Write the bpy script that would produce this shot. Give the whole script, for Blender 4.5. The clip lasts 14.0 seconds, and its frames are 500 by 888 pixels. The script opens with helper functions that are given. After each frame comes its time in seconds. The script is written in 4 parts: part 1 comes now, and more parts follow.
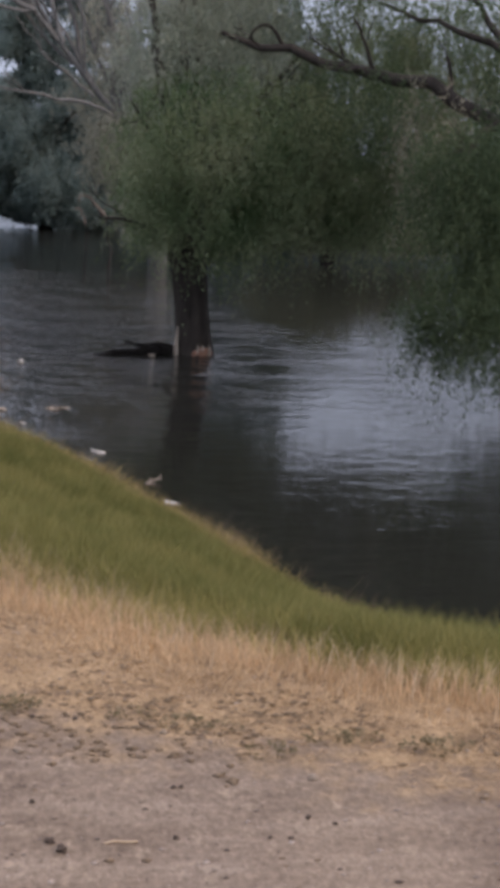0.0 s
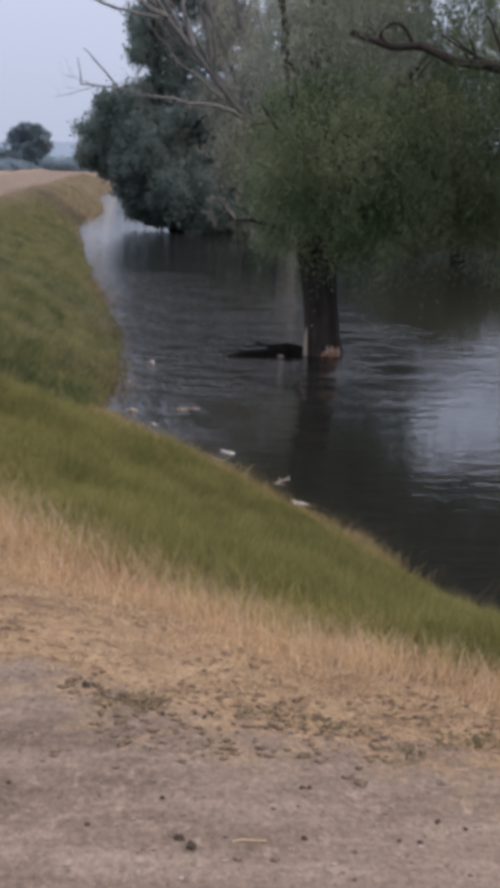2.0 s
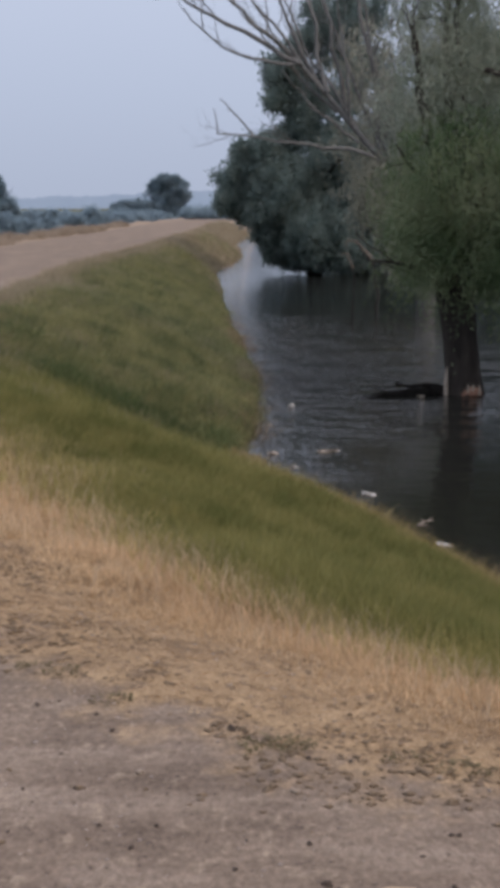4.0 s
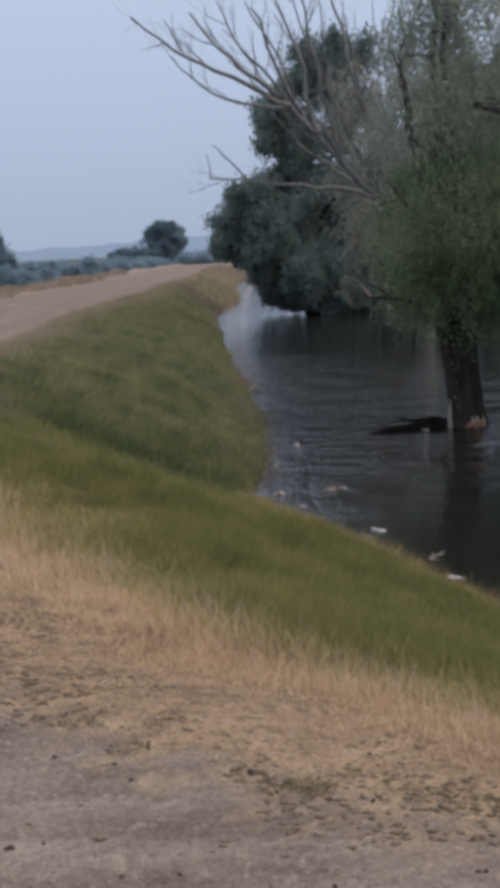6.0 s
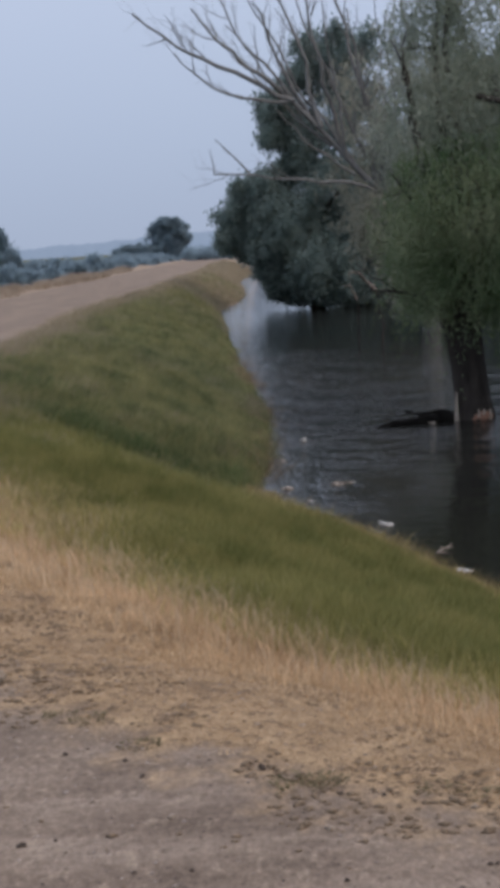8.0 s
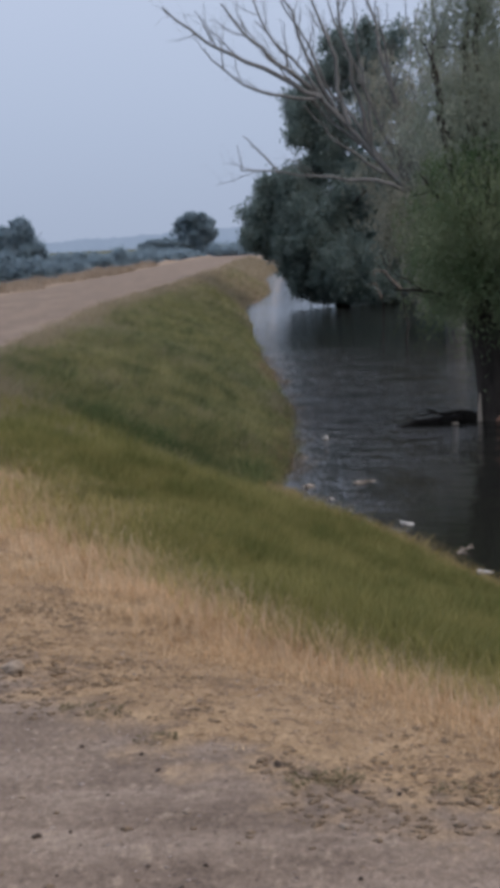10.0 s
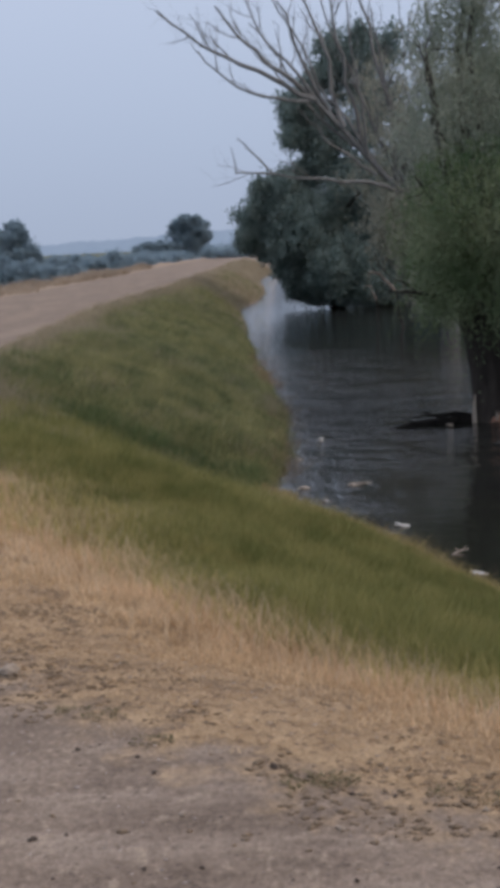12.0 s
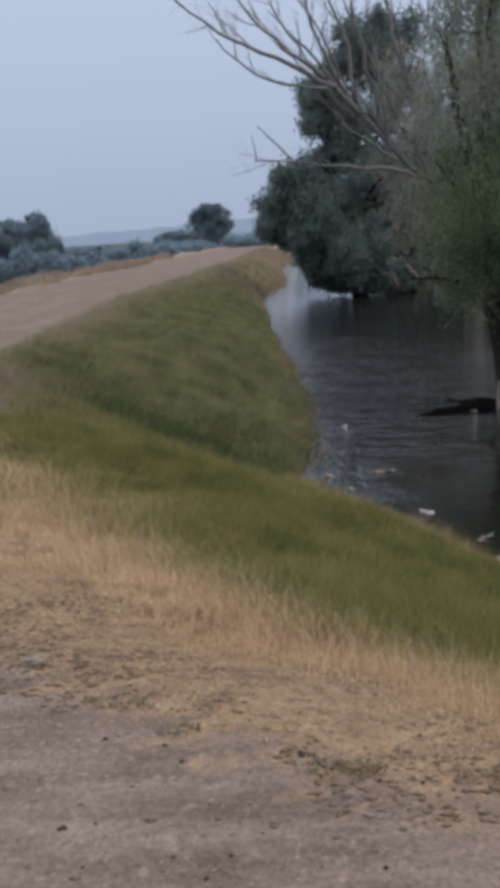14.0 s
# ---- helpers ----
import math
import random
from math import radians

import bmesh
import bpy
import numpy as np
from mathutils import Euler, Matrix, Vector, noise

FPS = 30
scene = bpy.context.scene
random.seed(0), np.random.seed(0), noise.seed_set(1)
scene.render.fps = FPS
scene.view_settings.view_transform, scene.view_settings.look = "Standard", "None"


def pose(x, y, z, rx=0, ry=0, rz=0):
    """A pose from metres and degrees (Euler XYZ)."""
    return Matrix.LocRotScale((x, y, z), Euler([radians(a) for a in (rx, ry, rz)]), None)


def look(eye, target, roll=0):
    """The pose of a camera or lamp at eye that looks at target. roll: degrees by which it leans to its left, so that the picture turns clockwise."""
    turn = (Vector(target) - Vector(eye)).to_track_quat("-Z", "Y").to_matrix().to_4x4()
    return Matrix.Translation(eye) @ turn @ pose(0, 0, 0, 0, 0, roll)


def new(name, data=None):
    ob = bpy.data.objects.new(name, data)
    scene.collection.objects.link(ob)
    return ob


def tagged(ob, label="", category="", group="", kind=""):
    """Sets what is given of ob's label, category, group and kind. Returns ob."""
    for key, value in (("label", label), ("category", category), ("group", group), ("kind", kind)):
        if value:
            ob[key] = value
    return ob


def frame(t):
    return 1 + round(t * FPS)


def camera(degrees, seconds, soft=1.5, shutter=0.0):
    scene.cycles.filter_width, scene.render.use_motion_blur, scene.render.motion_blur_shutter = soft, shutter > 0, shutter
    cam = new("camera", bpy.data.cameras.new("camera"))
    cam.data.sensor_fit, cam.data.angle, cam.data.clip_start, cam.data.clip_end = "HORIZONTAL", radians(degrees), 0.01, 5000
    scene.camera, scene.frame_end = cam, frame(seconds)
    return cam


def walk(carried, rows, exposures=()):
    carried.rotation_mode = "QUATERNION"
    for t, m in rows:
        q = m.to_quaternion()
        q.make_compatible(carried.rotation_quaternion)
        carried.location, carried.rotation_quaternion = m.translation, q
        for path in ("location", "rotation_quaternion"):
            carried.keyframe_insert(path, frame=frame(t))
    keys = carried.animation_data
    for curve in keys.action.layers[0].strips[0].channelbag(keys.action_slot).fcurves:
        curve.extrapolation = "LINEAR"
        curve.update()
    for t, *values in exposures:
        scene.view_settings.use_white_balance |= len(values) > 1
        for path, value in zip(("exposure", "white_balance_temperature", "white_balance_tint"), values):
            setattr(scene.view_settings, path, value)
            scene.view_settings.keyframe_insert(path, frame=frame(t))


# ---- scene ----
# A flooded river bank seen from a gravel levee road. x right, y ahead, z up; the road lies at z = 0.
EYE = 1.6
cam = camera(22.0, 14.0, soft=6.5)
TURNS = [  # seconds, yaw, pitch, roll in degrees
    (0.0, -14.284, -12.044, 3.084), (0.5, -11.049, -12.366, 2.56), (1.0, -9.426, -13.336, 2.236),
    (1.5, -8.325, -13.077, 2.208), (2.0, -8.418, -12.265, 1.95), (2.5, -8.634, -11.349, 2.361),
    (3.0, -5.963, -11.884, 1.672), (3.5, -2.3, -11.0, -0.195), (4.0, -2.001, -10.469, -0.324),
    (4.2, -2.55, -10.016, -0.755), (6.3, -1.834, -8.615, -3.134), (6.5, -2.102, -8.677, -3.127),
    (7.0, -2.437, -8.987, -3.136), (7.5, -1.903, -8.939, -3.596), (8.0, -1.463, -8.806, -3.664),
    (8.5, -1.335, -8.72, -3.048), (10.8, -0.319, -8.984, -2.777), (11.0, -0.974, -8.589, -2.602),
    (11.5, -0.825, -8.376, -2.717), (12.0, -0.697, -8.819, -2.837), (12.5, -0.803, -9.099, -3.387),
    (13.0, -0.391, -9.075, -3.506), (13.5, -0.05, -9.27, -3.693), (14.0, 0.4, -9.261, -3.699),
]
walk(cam, [(t, pose(0, 0, EYE, 0, 0, yaw) @ pose(0, 0, 0, 90 + pitch) @ pose(0, 0, 0, 0, 0, roll)) for t, yaw, pitch, roll in TURNS],
     exposures=[(0.0, 0.78, 6650, 12), (2.0, 0.76, 6620, 12), (2.5, 0.64, 6600, 12), (3.0, 0.73, 6600, 12), (3.5, 0.61, 6700, 10), (4.0, 0.55, 6520, 9), (6.5, 0.46, 6250, 7), (14.0, 0.45, 6280, 7)])

# ---- world and light ----
SUN_AZ, SUN_EL = 125.0, 48.0  # degrees clockwise from +y; a smoke-veiled sun over the flood
world = bpy.data.worlds.new("world")
scene.world = world
world.use_nodes = True
wn = world.node_tree.nodes
wl = world.node_tree.links
sky = wn.new("ShaderNodeTexSky")
sky.sky_type = "NISHITA"
sky.sun_disc = False
sky.sun_elevation = radians(SUN_EL)
sky.sun_rotation = radians(SUN_AZ)
sky.dust_density = 6.0
bg_sky = wn["Background"]
bg_sky.inputs["Strength"].default_value = 0.05
wl.new(sky.outputs[0], bg_sky.inputs["Color"])
veil = wn.new("ShaderNodeBackground")  # even grey-blue smoke layer
veil.inputs["Color"].default_value = (0.43, 0.485, 0.63, 1)
gaze = wn.new("ShaderNodeTexCoord")  # an overcast sky is brighter overhead than at the horizon
axes = wn.new("ShaderNodeSeparateXYZ")
lift = wn.new("ShaderNodeMath")
lift.operation = "MULTIPLY_ADD"
lift.inputs[1].default_value, lift.inputs[2].default_value = 1.05, 0.78
lift.use_clamp = False
floor_ = wn.new("ShaderNodeMath")
floor_.operation = "MAXIMUM"
floor_.inputs[1].default_value = 0.0
wl.new(gaze.outputs["Generated"], axes.inputs[0])
wl.new(axes.outputs["Z"], floor_.inputs[0])
wl.new(floor_.outputs[0], lift.inputs[0])
wl.new(lift.outputs[0], veil.inputs["Strength"])
tone = wn.new("ShaderNodeValToRGB")  # blue-grey at the horizon, warmer smoke overhead
tone.color_ramp.elements[0].position, tone.color_ramp.elements[0].color = 0.08, (0.43, 0.485, 0.63, 1)
tone.color_ramp.elements[1].position, tone.color_ramp.elements[1].color = 0.6, (0.478, 0.485, 0.575, 1)
wl.new(floor_.outputs[0], tone.inputs[0])
wl.new(tone.outputs[0], veil.inputs["Color"])
both = wn.new("ShaderNodeMixShader")
both.inputs[0].default_value = 0.85
wl.new(bg_sky.outputs[0], both.inputs[1])
wl.new(veil.outputs[0], both.inputs[2])
wl.new(both.outputs[0], wn["World Output"].inputs["Surface"])

sun_data = bpy.data.lights.new("sun", "SUN")
sun_data.energy = 0.7
sun_data.angle = radians(20)
sun_data.color = (1.0, 0.74, 0.52)
sun = new("sun", sun_data)
az, el = radians(SUN_AZ), radians(SUN_EL)
sun.matrix_world = look((0, 0, 50), (-math.sin(az) * math.cos(el) * 10, -math.cos(az) * math.cos(el) * 10, 50 - math.sin(el) * 10))


# ---- materials ----
def material(name):
    m = bpy.data.materials.new(name)
    m.use_nodes = True
    return m, m.node_tree.nodes, m.node_tree.links, m.node_tree.nodes["Principled BSDF"]


def noise_node(n, l, scale, detail=4.0, rough=0.55, vector=None, stretch=None):
    t = n.new("ShaderNodeTexNoise")
    t.inputs["Scale"].default_value, t.inputs["Detail"].default_value, t.inputs["Roughness"].default_value = scale, detail, rough
    if vector is None:
        vector = n.new("ShaderNodeNewGeometry").outputs["Position"]
    if stretch:
        if len(stretch) > 3:
            turn = n.new("ShaderNodeMapping")
            turn.inputs["Rotation"].default_value = (0, 0, stretch[3])
            l.new(vector, turn.inputs["Vector"])
            vector = turn.outputs[0]
        mp = n.new("ShaderNodeMapping")
        mp.inputs["Scale"].default_value = stretch[:3]
        l.new(vector, mp.inputs["Vector"])
        vector = mp.outputs[0]
    l.new(vector, t.inputs["Vector"])
    return t.outputs["Fac"]


def ramp(n, l, fac, stops):
    r = n.new("ShaderNodeValToRGB")
    e = r.color_ramp.elements
    while len(e) < len(stops):
        e.new(0.5)
    for k, (p, c) in zip(e, stops):
        k.position, k.color = p, (*c, 1)
    l.new(fac, r.inputs[0])
    return r.outputs[0]


def mixed(n, l, fac, a, b, blend="MIX"):
    m = n.new("ShaderNodeMix")
    m.data_type, m.blend_type = "RGBA", blend
    for v, i in ((fac, 0), (a, 6), (b, 7)):
        if isinstance(v, (int, float)):
            m.inputs[i].default_value = v
        elif isinstance(v, tuple):
            m.inputs[i].default_value = (*v, 1)
        else:
            l.new(v, m.inputs[i])
    return m.outputs[2]


def sums(n, l, op, a, b):
    m = n.new("ShaderNodeMath")
    m.operation = op
    for v, i in ((a, 0), (b, 1)):
        if isinstance(v, (int, float)):
            m.inputs[i].default_value = v
        else:
            l.new(v, m.inputs[i])
    return m.outputs[0]


def span(n, l, v, lo, hi):
    m = n.new("ShaderNodeMapRange")
    m.interpolation_type = "SMOOTHSTEP"
    m.inputs["From Min"].default_value, m.inputs["From Max"].default_value = lo, hi
    l.new(v, m.inputs["Value"])
    return m.outputs[0]


def bump(n, l, bsdf, height, strength, distance):
    b = n.new("ShaderNodeBump")
    b.inputs["Strength"].default_value, b.inputs["Distance"].default_value = strength, distance
    l.new(height, b.inputs["Height"])
    l.new(b.outputs[0], bsdf.inputs["Normal"])


def soil_material():
    """Levee top: packed gravel dirt, straw-covered shoulder, green soil; split by the distance from the road's edge."""
    m, n, l, b = material("levee_soil")
    s = n.new("ShaderNodeAttribute")
    s.attribute_name = "edge"
    e = s.outputs["Fac"]
    big = noise_node(n, l, 0.9, 3)
    mid = noise_node(n, l, 5.0, 6, 0.65)
    fine = noise_node(n, l, 45.0, 5, 0.7, stretch=(1, 0.8, 1))
    crumb = noise_node(n, l, 13.0, 6, 0.7, stretch=(1, 0.8, 1))
    streak = noise_node(n, l, 2.4, 6, 0.7, stretch=(0.6, 2.4, 1, 0.12))
    dirt = ramp(n, l, streak, [(0.34, (0.158, 0.122, 0.095)), (0.5, (0.213, 0.166, 0.13)), (0.66, (0.295, 0.238, 0.19))])
    dirt = mixed(n, l, sums(n, l, "MULTIPLY", span(n, l, crumb, 0.53, 0.68), 0.6), dirt, (0.185, 0.142, 0.112))
    dirt = mixed(n, l, span(n, l, noise_node(n, l, 18.0, 4, 0.6, stretch=(1, 0.8, 1)), 0.55, 0.70), dirt, (0.30, 0.24, 0.184))
    dirt = mixed(n, l, span(n, l, fine, 0.56, 0.72), dirt, (0.10, 0.076, 0.064))
    straw = ramp(n, l, mid, [(0.30, (0.18, 0.125, 0.079)), (0.48, (0.31, 0.218, 0.13)), (0.7, (0.42, 0.305, 0.187))])
    straw = mixed(n, l, span(n, l, noise_node(n, l, 15.0, 5, 0.65, stretch=(1, 0.8, 1)), 0.53, 0.64), straw, (0.16, 0.112, 0.074))
    green = ramp(n, l, mid, [(0.3, (0.05, 0.055, 0.02)), (0.7, (0.14, 0.13, 0.045))])
    grit = ramp(n, l, noise_node(n, l, 55.0, 6, 0.75, stretch=(1, 0.7, 1)), [(0.36, (0.74, 0.73, 0.71)), (0.52, (1.02, 1.02, 1.02)), (0.66, (1.34, 1.32, 1.30))])
    dirt = mixed(n, l, sums(n, l, "MULTIPLY", span(n, l, noise_node(n, l, 0.6, 4, 0.6, stretch=(1.6, 0.5, 1, 0.0)), 0.46, 0.62), 0.25), dirt, (0.36, 0.285, 0.215))
    dirt = mixed(n, l, 1.0, dirt, grit, "MULTIPLY")
    straw = mixed(n, l, 1.0, straw, grit, "MULTIPLY")
    w = sums(n, l, "ADD", e, sums(n, l, "MULTIPLY", sums(n, l, "SUBTRACT", mid, 0.5), 1.1))
    w = sums(n, l, "ADD", w, sums(n, l, "MULTIPLY", sums(n, l, "SUBTRACT", big, 0.5), 0.7))
    away = n.new("ShaderNodeSeparateXYZ")
    l.new(n.new("ShaderNodeNewGeometry").outputs["Position"], away.inputs[0])
    straw = mixed(n, l, span(n, l, away.outputs["Y"], 24.0, 50.0), straw, (0.30, 0.235, 0.175))
    lush = sums(n, l, "SUBTRACT", 1.0, span(n, l, sums(n, l, "ADD", away.outputs["Y"], sums(n, l, "MULTIPLY", sums(n, l, "SUBTRACT", big, 0.5), 16.0)), 40.0, 56.0))
    c = mixed(n, l, span(n, l, w, -0.32, 0.12), dirt, straw)
    c = mixed(n, l, sums(n, l, "MULTIPLY", span(n, l, w, 1.0, 1.7), lush), c, green)
    # outer edge of the road and the low fields behind the levee
    c = mixed(n, l, span(n, l, sums(n, l, "MULTIPLY", w, -1.0), 5.9, 6.5), c, straw)
    c = mixed(n, l, span(n, l, sums(n, l, "MULTIPLY", w, -1.0), 8.5, 12.0), c, (0.11, 0.12, 0.085))
    l.new(c, b.inputs["Base Color"])
    b.inputs["Roughness"].default_value = 0.95
    b.inputs["Specular IOR Level"].default_value = 0.15
    bump(n, l, b, sums(n, l, "ADD", mid, sums(n, l, "MULTIPLY", fine, 0.35)), 0.8, 0.03)
    return m


def water_material():
    """Dark flood water: calm and mirror-like, with wind-ruffled patches of their own shape."""
    m, n, l, b = material("flood_water")
    b.inputs["Base Color"].default_value = (0.016, 0.0165, 0.0145, 1)
    b.inputs["IOR"].default_value = 1.34
    b.inputs["Specular IOR Level"].default_value = 0.5
    pos = n.new("ShaderNodeNewGeometry").outputs["Position"]
    wob = noise_node(n, l, 0.55, 4, 0.6)

    def patch(x, y, rx, ry, turn, soft):
        mp = n.new("ShaderNodeMapping")
        mp.vector_type = "TEXTURE"
        mp.inputs["Location"].default_value = (x, y, -1.5)
        mp.inputs["Rotation"].default_value = (0, 0, turn)
        mp.inputs["Scale"].default_value = (rx, ry, 1)
        l.new(pos, mp.inputs["Vector"])
        d = n.new("ShaderNodeVectorMath")
        d.operation = "LENGTH"
        l.new(mp.outputs[0], d.inputs[0])
        r = sums(n, l, "ADD", d.outputs["Value"], sums(n, l, "MULTIPLY", sums(n, l, "SUBTRACT", wob, 0.5), 0.9))
        return sums(n, l, "SUBTRACT", 1.0, span(n, l, r, 1.0 - soft, 1.0 + soft))

    streak = noise_node(n, l, 0.9, 5, 0.65, stretch=(0.7, 1.5, 1, 0.1))
    ruffle = patch(7.8, 17.4, 1.6, 6.2, -0.30, 0.55)
    reach = sums(n, l, "MAXIMUM", patch(2.8, 44.0, 2.8, 18.0, 0.0, 0.8), sums(n, l, "MULTIPLY", patch(3.0, 85.0, 4.0, 28.0, 0.0, 0.4), span(n, l, streak, 0.40, 0.60)))
    chop = sums(n, l, "MULTIPLY", patch(2.9, 27.0, 2.9, 8.0, 0.0, 0.6), span(n, l, streak, 0.40, 0.56))
    blotch = noise_node(n, l, 2.2, 5, 0.65, stretch=(1.6, 0.5, 1, 0.1))
    lap = sums(n, l, "MULTIPLY", patch(1.15, 17.4, 0.75, 4.2, 0.06, 0.6), span(n, l, blotch, 0.38, 0.66))
    l.new(sums(n, l, "ADD", 0.03, sums(n, l, "ADD", sums(n, l, "MULTIPLY", ruffle, 0.08), sums(n, l, "ADD", sums(n, l, "MULTIPLY", chop, 0.07), sums(n, l, "MULTIPLY", lap, 0.2)))), b.inputs["Roughness"])
    swell = noise_node(n, l, 1.6, 4, 0.6, stretch=(0.75, 1.4, 1, 0.1))
    small = noise_node(n, l, 6.0, 3, 0.55, stretch=(0.8, 1.4, 1, 0.1))
    # heights in metres: a calm skin, wavelets of the current, a finer wind ripple
    calm = sums(n, l, "ADD", sums(n, l, "MULTIPLY", swell, sums(n, l, "ADD", 0.013, sums(n, l, "MULTIPLY", lap, 0.02))), sums(n, l, "MULTIPLY", small, 0.0025))
    wavelet = sums(n, l, "MULTIPLY", chop, sums(n, l, "ADD", sums(n, l, "MULTIPLY", swell, 0.08), sums(n, l, "MULTIPLY", small, 0.012)))
    wind = sums(n, l, "MULTIPLY", sums(n, l, "MAXIMUM", ruffle, sums(n, l, "MULTIPLY", reach, sums(n, l, "ADD", 0.6, sums(n, l, "MULTIPLY", streak, 1.3)))), sums(n, l, "ADD", sums(n, l, "MULTIPLY", swell, 0.014), sums(n, l, "MULTIPLY", small, 0.010)))
    bump(n, l, b, sums(n, l, "ADD", calm, sums(n, l, "ADD", wavelet, wind)), 1.0, 1.0)
    return m


def leaf_material(name, dark, light, clear=0.3, spots=0.8, drift=0.5, gloss=0.2, stretch=None):
    """Leaf or blade colours vary from piece to piece."""
    m, n, l, b = material(name)
    g = n.new("ShaderNodeNewGeometry")
    patch = sums(n, l, "ADD", 0.5, sums(n, l, "MULTIPLY", sums(n, l, "SUBTRACT", noise_node(n, l, spots, 4, 0.6, stretch=stretch), 0.5), 2.0))
    f = sums(n, l, "ADD", sums(n, l, "MULTIPLY", g.outputs["Random Per Island"], 1.05 - drift), sums(n, l, "MULTIPLY", patch, drift))
    c = ramp(n, l, f, [(0.15, dark), (0.9, light)])
    l.new(c, b.inputs["Base Color"])
    b.inputs["Roughness"].default_value = 0.7
    b.inputs["Specular IOR Level"].default_value = gloss
    t = n.new("ShaderNodeBsdfTranslucent")
    l.new(c, t.inputs["Color"])
    x = n.new("ShaderNodeMixShader")
    x.inputs[0].default_value = clear
    l.new(b.outputs[0], x.inputs[1])
    l.new(t.outputs[0], x.inputs[2])
    l.new(x.outputs[0], n["Material Output"].inputs["Surface"])
    return m


def bark_material(name, dark, light, scale=9.0):
    m, n, l, b = material(name)
    g = noise_node(n, l, scale, 6, 0.7, stretch=(1, 1, 0.22))
    l.new(ramp(n, l, g, [(0.3, dark), (0.7, light)]), b.inputs["Base Color"])
    b.inputs["Roughness"].default_value = 0.92
    b.inputs["Specular IOR Level"].default_value = 0.15
    bump(n, l, b, g, 0.9, 0.04)
    return m


def plain_material(name, a, c, scale=20.0, rough=0.85, depth=0.01):
    m, n, l, b = material(name)
    g = noise_node(n, l, scale, 5, 0.65)
    l.new(ramp(n, l, g, [(0.3, a), (0.7, c)]), b.inputs["Base Color"])
    b.inputs["Roughness"].default_value = rough
    b.inputs["Specular IOR Level"].default_value = 0.15
    bump(n, l, b, g, 0.6, depth)
    return m


SOIL = soil_material()
WATER = water_material()
STRAW = leaf_material("dry_blades", (0.43, 0.30, 0.17), (0.86, 0.665, 0.435), 0.4, 2.0, 0.3)
YELLOW = leaf_material("yellowing_blades", (0.27, 0.245, 0.075), (0.55, 0.45, 0.20), 0.4, 2.0, 0.5)
LITTER = leaf_material("flat_straw", (0.30, 0.208, 0.122), (0.53, 0.39, 0.25), 0.1, 6.0, 0.5)
WORN = leaf_material("weathered_far_grass", (0.26, 0.222, 0.15), (0.45, 0.382, 0.272), 0.35, 0.9, 0.6, 0.1, (1, 0.3, 1))
GREEN = leaf_material("green_blades", (0.11, 0.13, 0.038), (0.345, 0.31, 0.12), 0.42, 2.2, 0.75, 0.15, (1, 0.6, 1))
FRINGE = leaf_material("half_drowned_blades", (0.25, 0.20, 0.075), (0.50, 0.40, 0.19), 0.4, 2.5, 0.6)
RANK = leaf_material("rank_weed_leaves", (0.06, 0.098, 0.042), (0.195, 0.225, 0.095), 0.45, 1.6, 0.6, 0.1)
DEEP = leaf_material("dark_bank_blades", (0.09, 0.122, 0.055), (0.41, 0.38, 0.185), 0.45, 2.2, 0.75, 0.1, (1, 0.6, 1))
WILLOW = leaf_material("willow_leaves", (0.08, 0.15, 0.066), (0.32, 0.355, 0.225), 0.58, 0.9, 0.9)
WILLOW_FAR = leaf_material("olive_willow_leaves", (0.072, 0.10, 0.056), (0.235, 0.235, 0.16), 0.45, 0.7, 0.7)
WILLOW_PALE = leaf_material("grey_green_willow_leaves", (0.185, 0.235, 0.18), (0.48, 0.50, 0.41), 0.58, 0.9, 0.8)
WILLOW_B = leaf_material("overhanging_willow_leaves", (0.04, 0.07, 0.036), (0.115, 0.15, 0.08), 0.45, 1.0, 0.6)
# dark foliage, its colour lifted and greyed to carry the smoky air
WOOD_LEAF = leaf_material("haze_lifted_wood_leaves", (0.122, 0.175, 0.165), (0.29, 0.352, 0.33), 0.6, 1.7, 0.8, 0.05)
# distance haze is put into this leaf colour: paler and bluer than the foliage
FAR_LEAF = leaf_material("haze_blue_far_leaves", (0.275, 0.355, 0.40), (0.31, 0.39, 0.44), 0.65, 0.12, 0.95, 0.0)
BARK = bark_material("dark_wet_bark", (0.02, 0.0175, 0.016), (0.066, 0.057, 0.05))
DEAD_LEAF = leaf_material("withered_brown_leaves", (0.22, 0.225, 0.18), (0.43, 0.43, 0.35), 0.52, 0.9, 0.7)
GREY_BARK = bark_material("grey_dead_bark", (0.115, 0.116, 0.113), (0.265, 0.265, 0.258), 14)
BARE_WOOD = plain_material("stripped_pale_wood", (0.27, 0.225, 0.18), (0.47, 0.41, 0.35), 30)
CHEWED = plain_material("raw_orange_wood", (0.24, 0.125, 0.085), (0.36, 0.22, 0.16), 25)
PALE = plain_material("bleached_debris", (0.36, 0.35, 0.33), (0.60, 0.58, 0.55), 25)
STONE = plain_material("grey_road_stone", (0.045, 0.036, 0.03), (0.12, 0.094, 0.077), 60)
CLOD = plain_material("dark_soil_crumbs", (0.14, 0.105, 0.072), (0.28, 0.212, 0.146), 40)
PEBBLE = leaf_material("mixed_gravel", (0.09, 0.072, 0.062), (0.44, 0.375, 0.325), 0.0, 3.0, 0.2)
WET_LOG = bark_material("waterlogged_black_bark", (0.006, 0.0055, 0.005), (0.02, 0.018, 0.016))
STALK = leaf_material("bleached_seed_stalks", (0.50, 0.38, 0.25), (0.77, 0.62, 0.44), 0.3)
